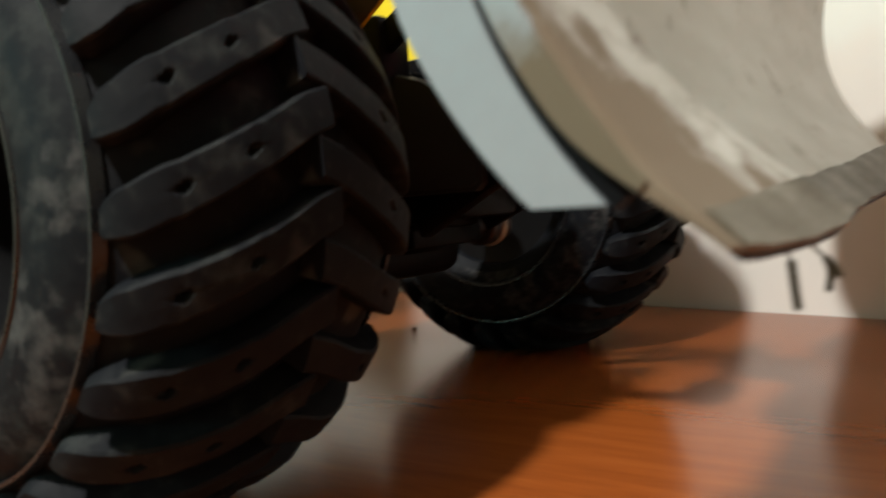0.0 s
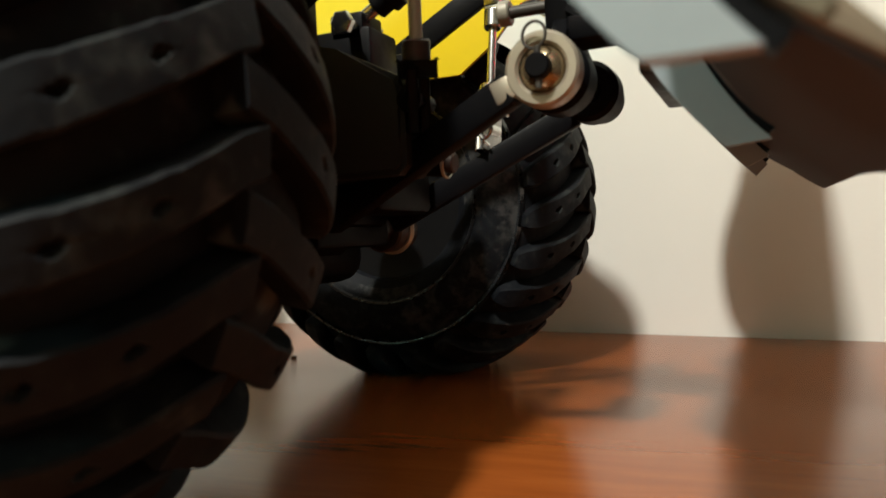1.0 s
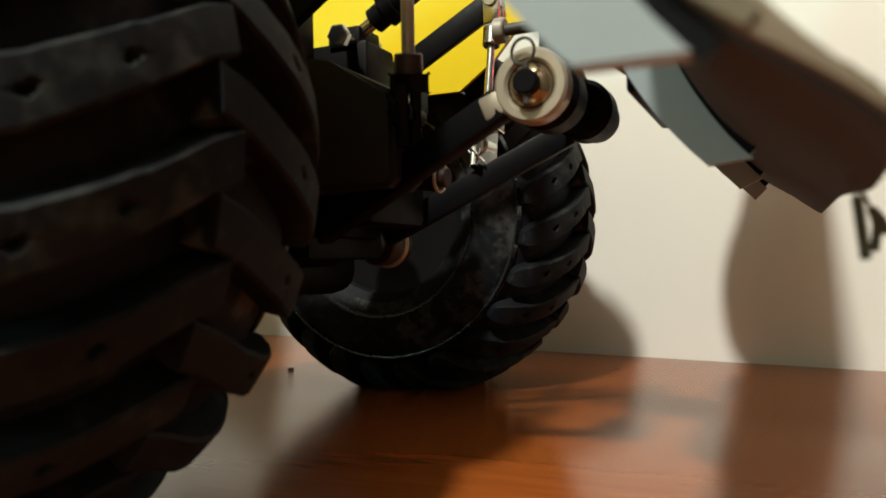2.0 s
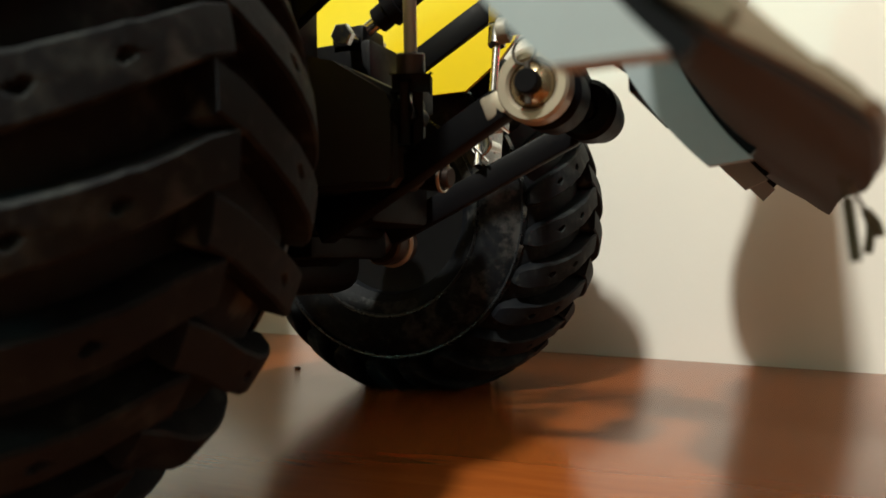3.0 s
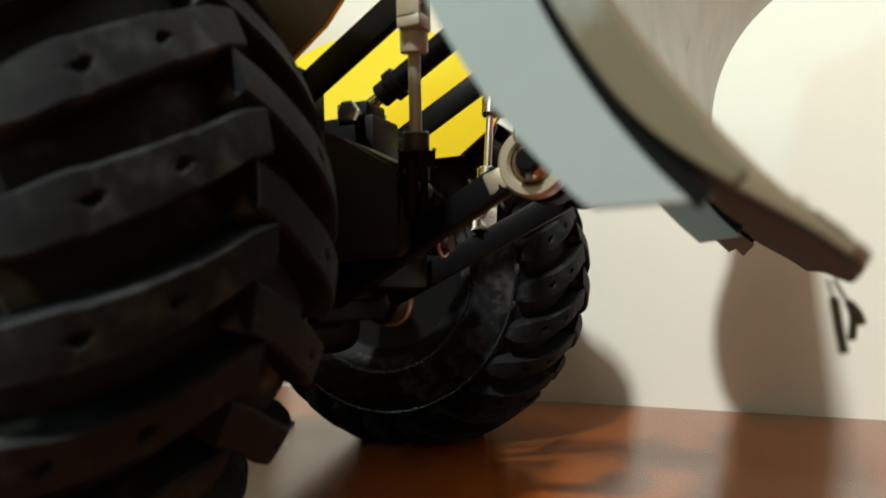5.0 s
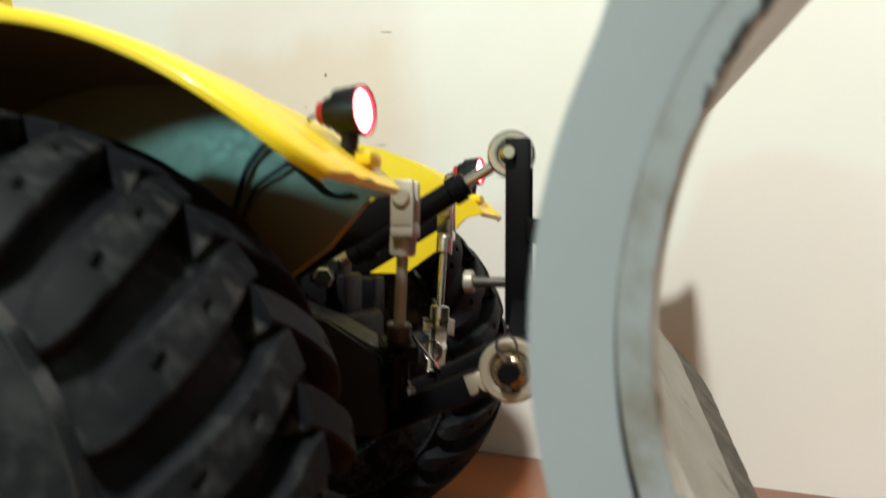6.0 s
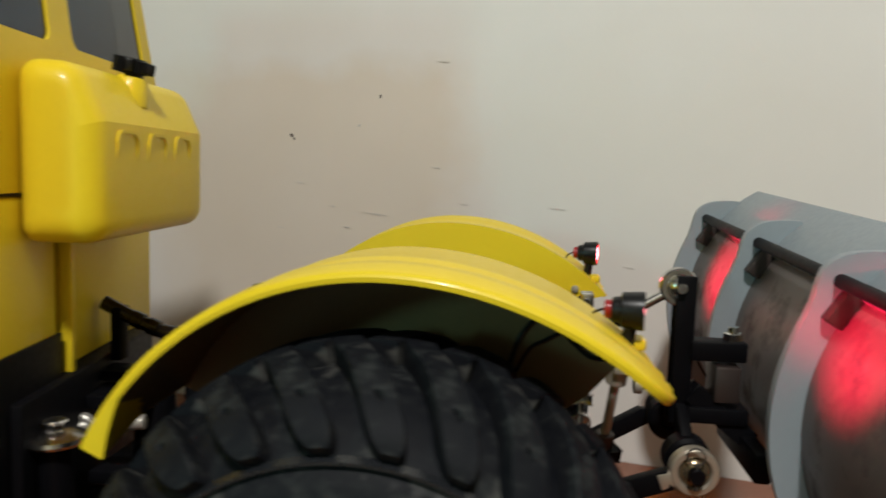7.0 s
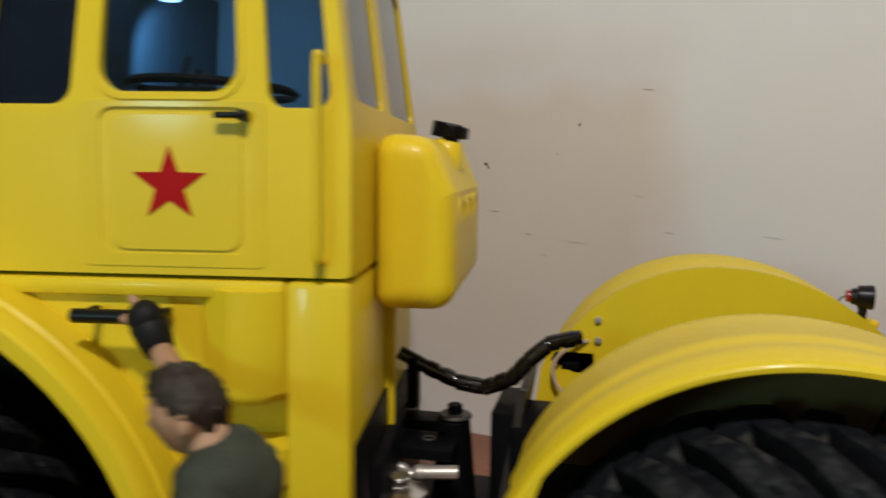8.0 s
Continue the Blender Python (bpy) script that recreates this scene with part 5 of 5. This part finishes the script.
    pipe(bm, [(-0.205, 0.0925, 0.2127), (-0.213, 0.087, 0.2115), (-0.2219, 0.084, 0.2063), (-0.2294, 0.084, 0.1969), (-0.2299, 0.084, 0.1842), (-0.223, 0.086, 0.1725), (-0.2125, 0.0925, 0.1688)], 0.0016)
    part("cable_loop", bm, plain("pale_cable", (0.55, 0.42, 0.3), 0.5), TRACTOR)


joint()


def doll():
    """A plain action figure reaching for the grab handle; one mesh."""
    bm = bmesh.new()

    def kind(i, start):
        for f in list(bm.faces)[start:]:
            f.material_index = i

    def limb(i, a, b, r0, r1):
        n = len(bm.faces)
        m, ln = axis_pose(a, b)
        lathe(bm, [(-r0 * 0.6, r0 * 0.5), (0, r0), (ln * 0.5, (r0 + r1) / 2 * 1.06), (ln, r1), (ln + r1 * 0.5, r1 * 0.6)], m, 14)
        bm.faces.ensure_lookup_table()
        kind(i, n)

    def blob(i, c, r, sq):
        n = len(bm.faces)
        ball(bm, c, r, sq, 26)
        bm.faces.ensure_lookup_table()
        kind(i, n)

    def head(centre, nod):
        """Skull, face and hair in one: hair where it lies above a line from brow to nape."""
        n = len(bm.faces)
        made = bmesh.ops.create_uvsphere(bm, u_segments=40, v_segments=28, radius=1.0)["verts"]
        turn = Matrix.Translation(centre) @ Matrix.Rotation(radians(nod), 4, "Y")
        bm.faces.ensure_lookup_table()
        for f in list(bm.faces)[n:]:
            c = f.calc_center_median()
            f.material_index = 1 if c.z > -0.5 * c.x + 0.16 + 0.3 * noise.noise(c * 5.0) - 0.55 * max(0.0, c.x - 0.25) else 0
        for v in made:
            x, y, z = v.co
            hair = z > -0.5 * x + 0.16 - 0.55 * max(0.0, x - 0.25)
            if z < 0:
                y *= 1 + 0.28 * z
                x = x * (1 + 0.45 * z) if x > 0 else x * (1 - 0.05 * z)
            if x < 0:
                x -= 0.26 * math.exp(-((z + 0.12) / 0.17) ** 2 - (y / 0.2) ** 2)      # nose
                x -= 0.10 * math.exp(-((z - 0.22) / 0.12) ** 2 - (y / 0.6) ** 2)      # brow
                x -= 0.10 * math.exp(-((z + 0.75) / 0.15) ** 2 - (y / 0.4) ** 2)      # chin
                x += 0.10 * math.exp(-((z - 0.04) / 0.1) ** 2 - ((abs(y) - 0.35) / 0.18) ** 2)      # eyes
                x -= 0.05 * math.exp(-((z + 0.42) / 0.07) ** 2 - (y / 0.3) ** 2)      # mouth
            grow = 1.0
            if hair:
                grow += 0.09 + 0.2 * noise.noise(Vector((x * 3.0, y * 9.0, z * 6.0))) + 0.16 * max(0.0, -x - 0.2) * max(0.0, z) + 0.08 * max(0.0, -x) * max(0.0, z)
            v.co = turn @ Vector((x * 0.0138 * grow, y * 0.0126 * grow, z * 0.0166 * grow))

    y = -0.23
    head((-0.0652, y, 0.2555), -14)
    for e in (-1, 1):
        blob(0, (-0.0622, y + e * 0.0118, 0.2535), 0.0036, (0.75, 0.45, 1.15))     # ears
    limb(0, (-0.052, y, 0.232), (-0.060, y, 0.2495), 0.0088, 0.0078)             # neck
    limb(2, (-0.05, y, 0.135), (-0.05, y, 0.222), 0.0185, 0.0185)                # chest
    blob(2, (-0.05, y, 0.2285), 0.0195, (1.0, 1.25, 1.0))                        # shoulders
    blob(2, (-0.0535, y, 0.2395), 0.0112, (1.05, 1.1, 0.62))                     # collar
    limb(2, (-0.058, y + 0.014, 0.232), (-0.078, y + 0.03, 0.246), 0.0105, 0.009)
    limb(0, (-0.076, y + 0.03, 0.2455), (-0.1035, -0.171, 0.264), 0.0064, 0.0052)
    limb(3, (-0.1025, -0.172, 0.262), (-0.1085, -0.1705, 0.2745), 0.0066, 0.0085)      # gloved fist
    blob(3, (-0.1095, -0.1715, 0.2775), 0.0086, (0.95, 0.85, 0.95))
    limb(0, (-0.1125, -0.1705, 0.2805), (-0.1165, -0.1695, 0.2865), 0.0022, 0.0016)    # thumb
    blob(0, (-0.1175, -0.1715, 0.2765), 0.0036, (1.0, 0.8, 0.75))                      # finger tips
    limb(2, (-0.05, y - 0.02, 0.23), (-0.046, y - 0.024, 0.185), 0.011, 0.009)
    limb(2, (-0.046, y - 0.024, 0.187), (-0.056, y - 0.022, 0.146), 0.009, 0.0075)
    blob(3, (-0.058, y - 0.022, 0.138), 0.0078, (1, 0.8, 1.3))
    for e in (-1, 1):
        limb(2, (-0.05, y + e * 0.009, 0.14), (-0.05, y + e * 0.0125, 0.07), 0.0135, 0.0105)
        limb(2, (-0.05, y + e * 0.0125, 0.074), (-0.048, y + e * 0.0125, 0.014), 0.0105, 0.0085)
        n = len(bm.faces)
        box(bm, (-0.068, y + e * 0.0125 - 0.0085, 0.0), (-0.038, y + e * 0.0125 + 0.0085, 0.018), 0.005)
        bm.faces.ensure_lookup_table()
        kind(3, n)
    for v in bm.verts:      # folds of the cloth
        if any(f.material_index == 2 for f in v.link_faces):
            v.co += v.normal * (0.0022 * noise.noise(Vector((v.co.x * 90, v.co.y * 60, v.co.z * 190))) + 0.0018 * noise.noise(v.co * 60))
    for v in bm.verts:      # the body stands a little off the tractor, the hand stays on the handle
        s = min(1.0, max(0.0, (-0.178 - v.co.y) / 0.035))
        v.co = v.co.lerp(v.co * 0.92 + Vector((0.0039, -0.0397, 0.0278)), s * s * (3 - 2 * s))
        if v.co.z < 0.13:
            v.co.z = max(0.0, 0.13 * (v.co.z - 0.0278) / 0.1022)
    bm.transform(FRONT)
    ob = part("doll", bm, [SKIN, HAIR, JACKET, GLOVE], None, "", 60)
    tagged(ob, "toy soldier doll in a green jacket standing beside the tractor", "doll")


doll()
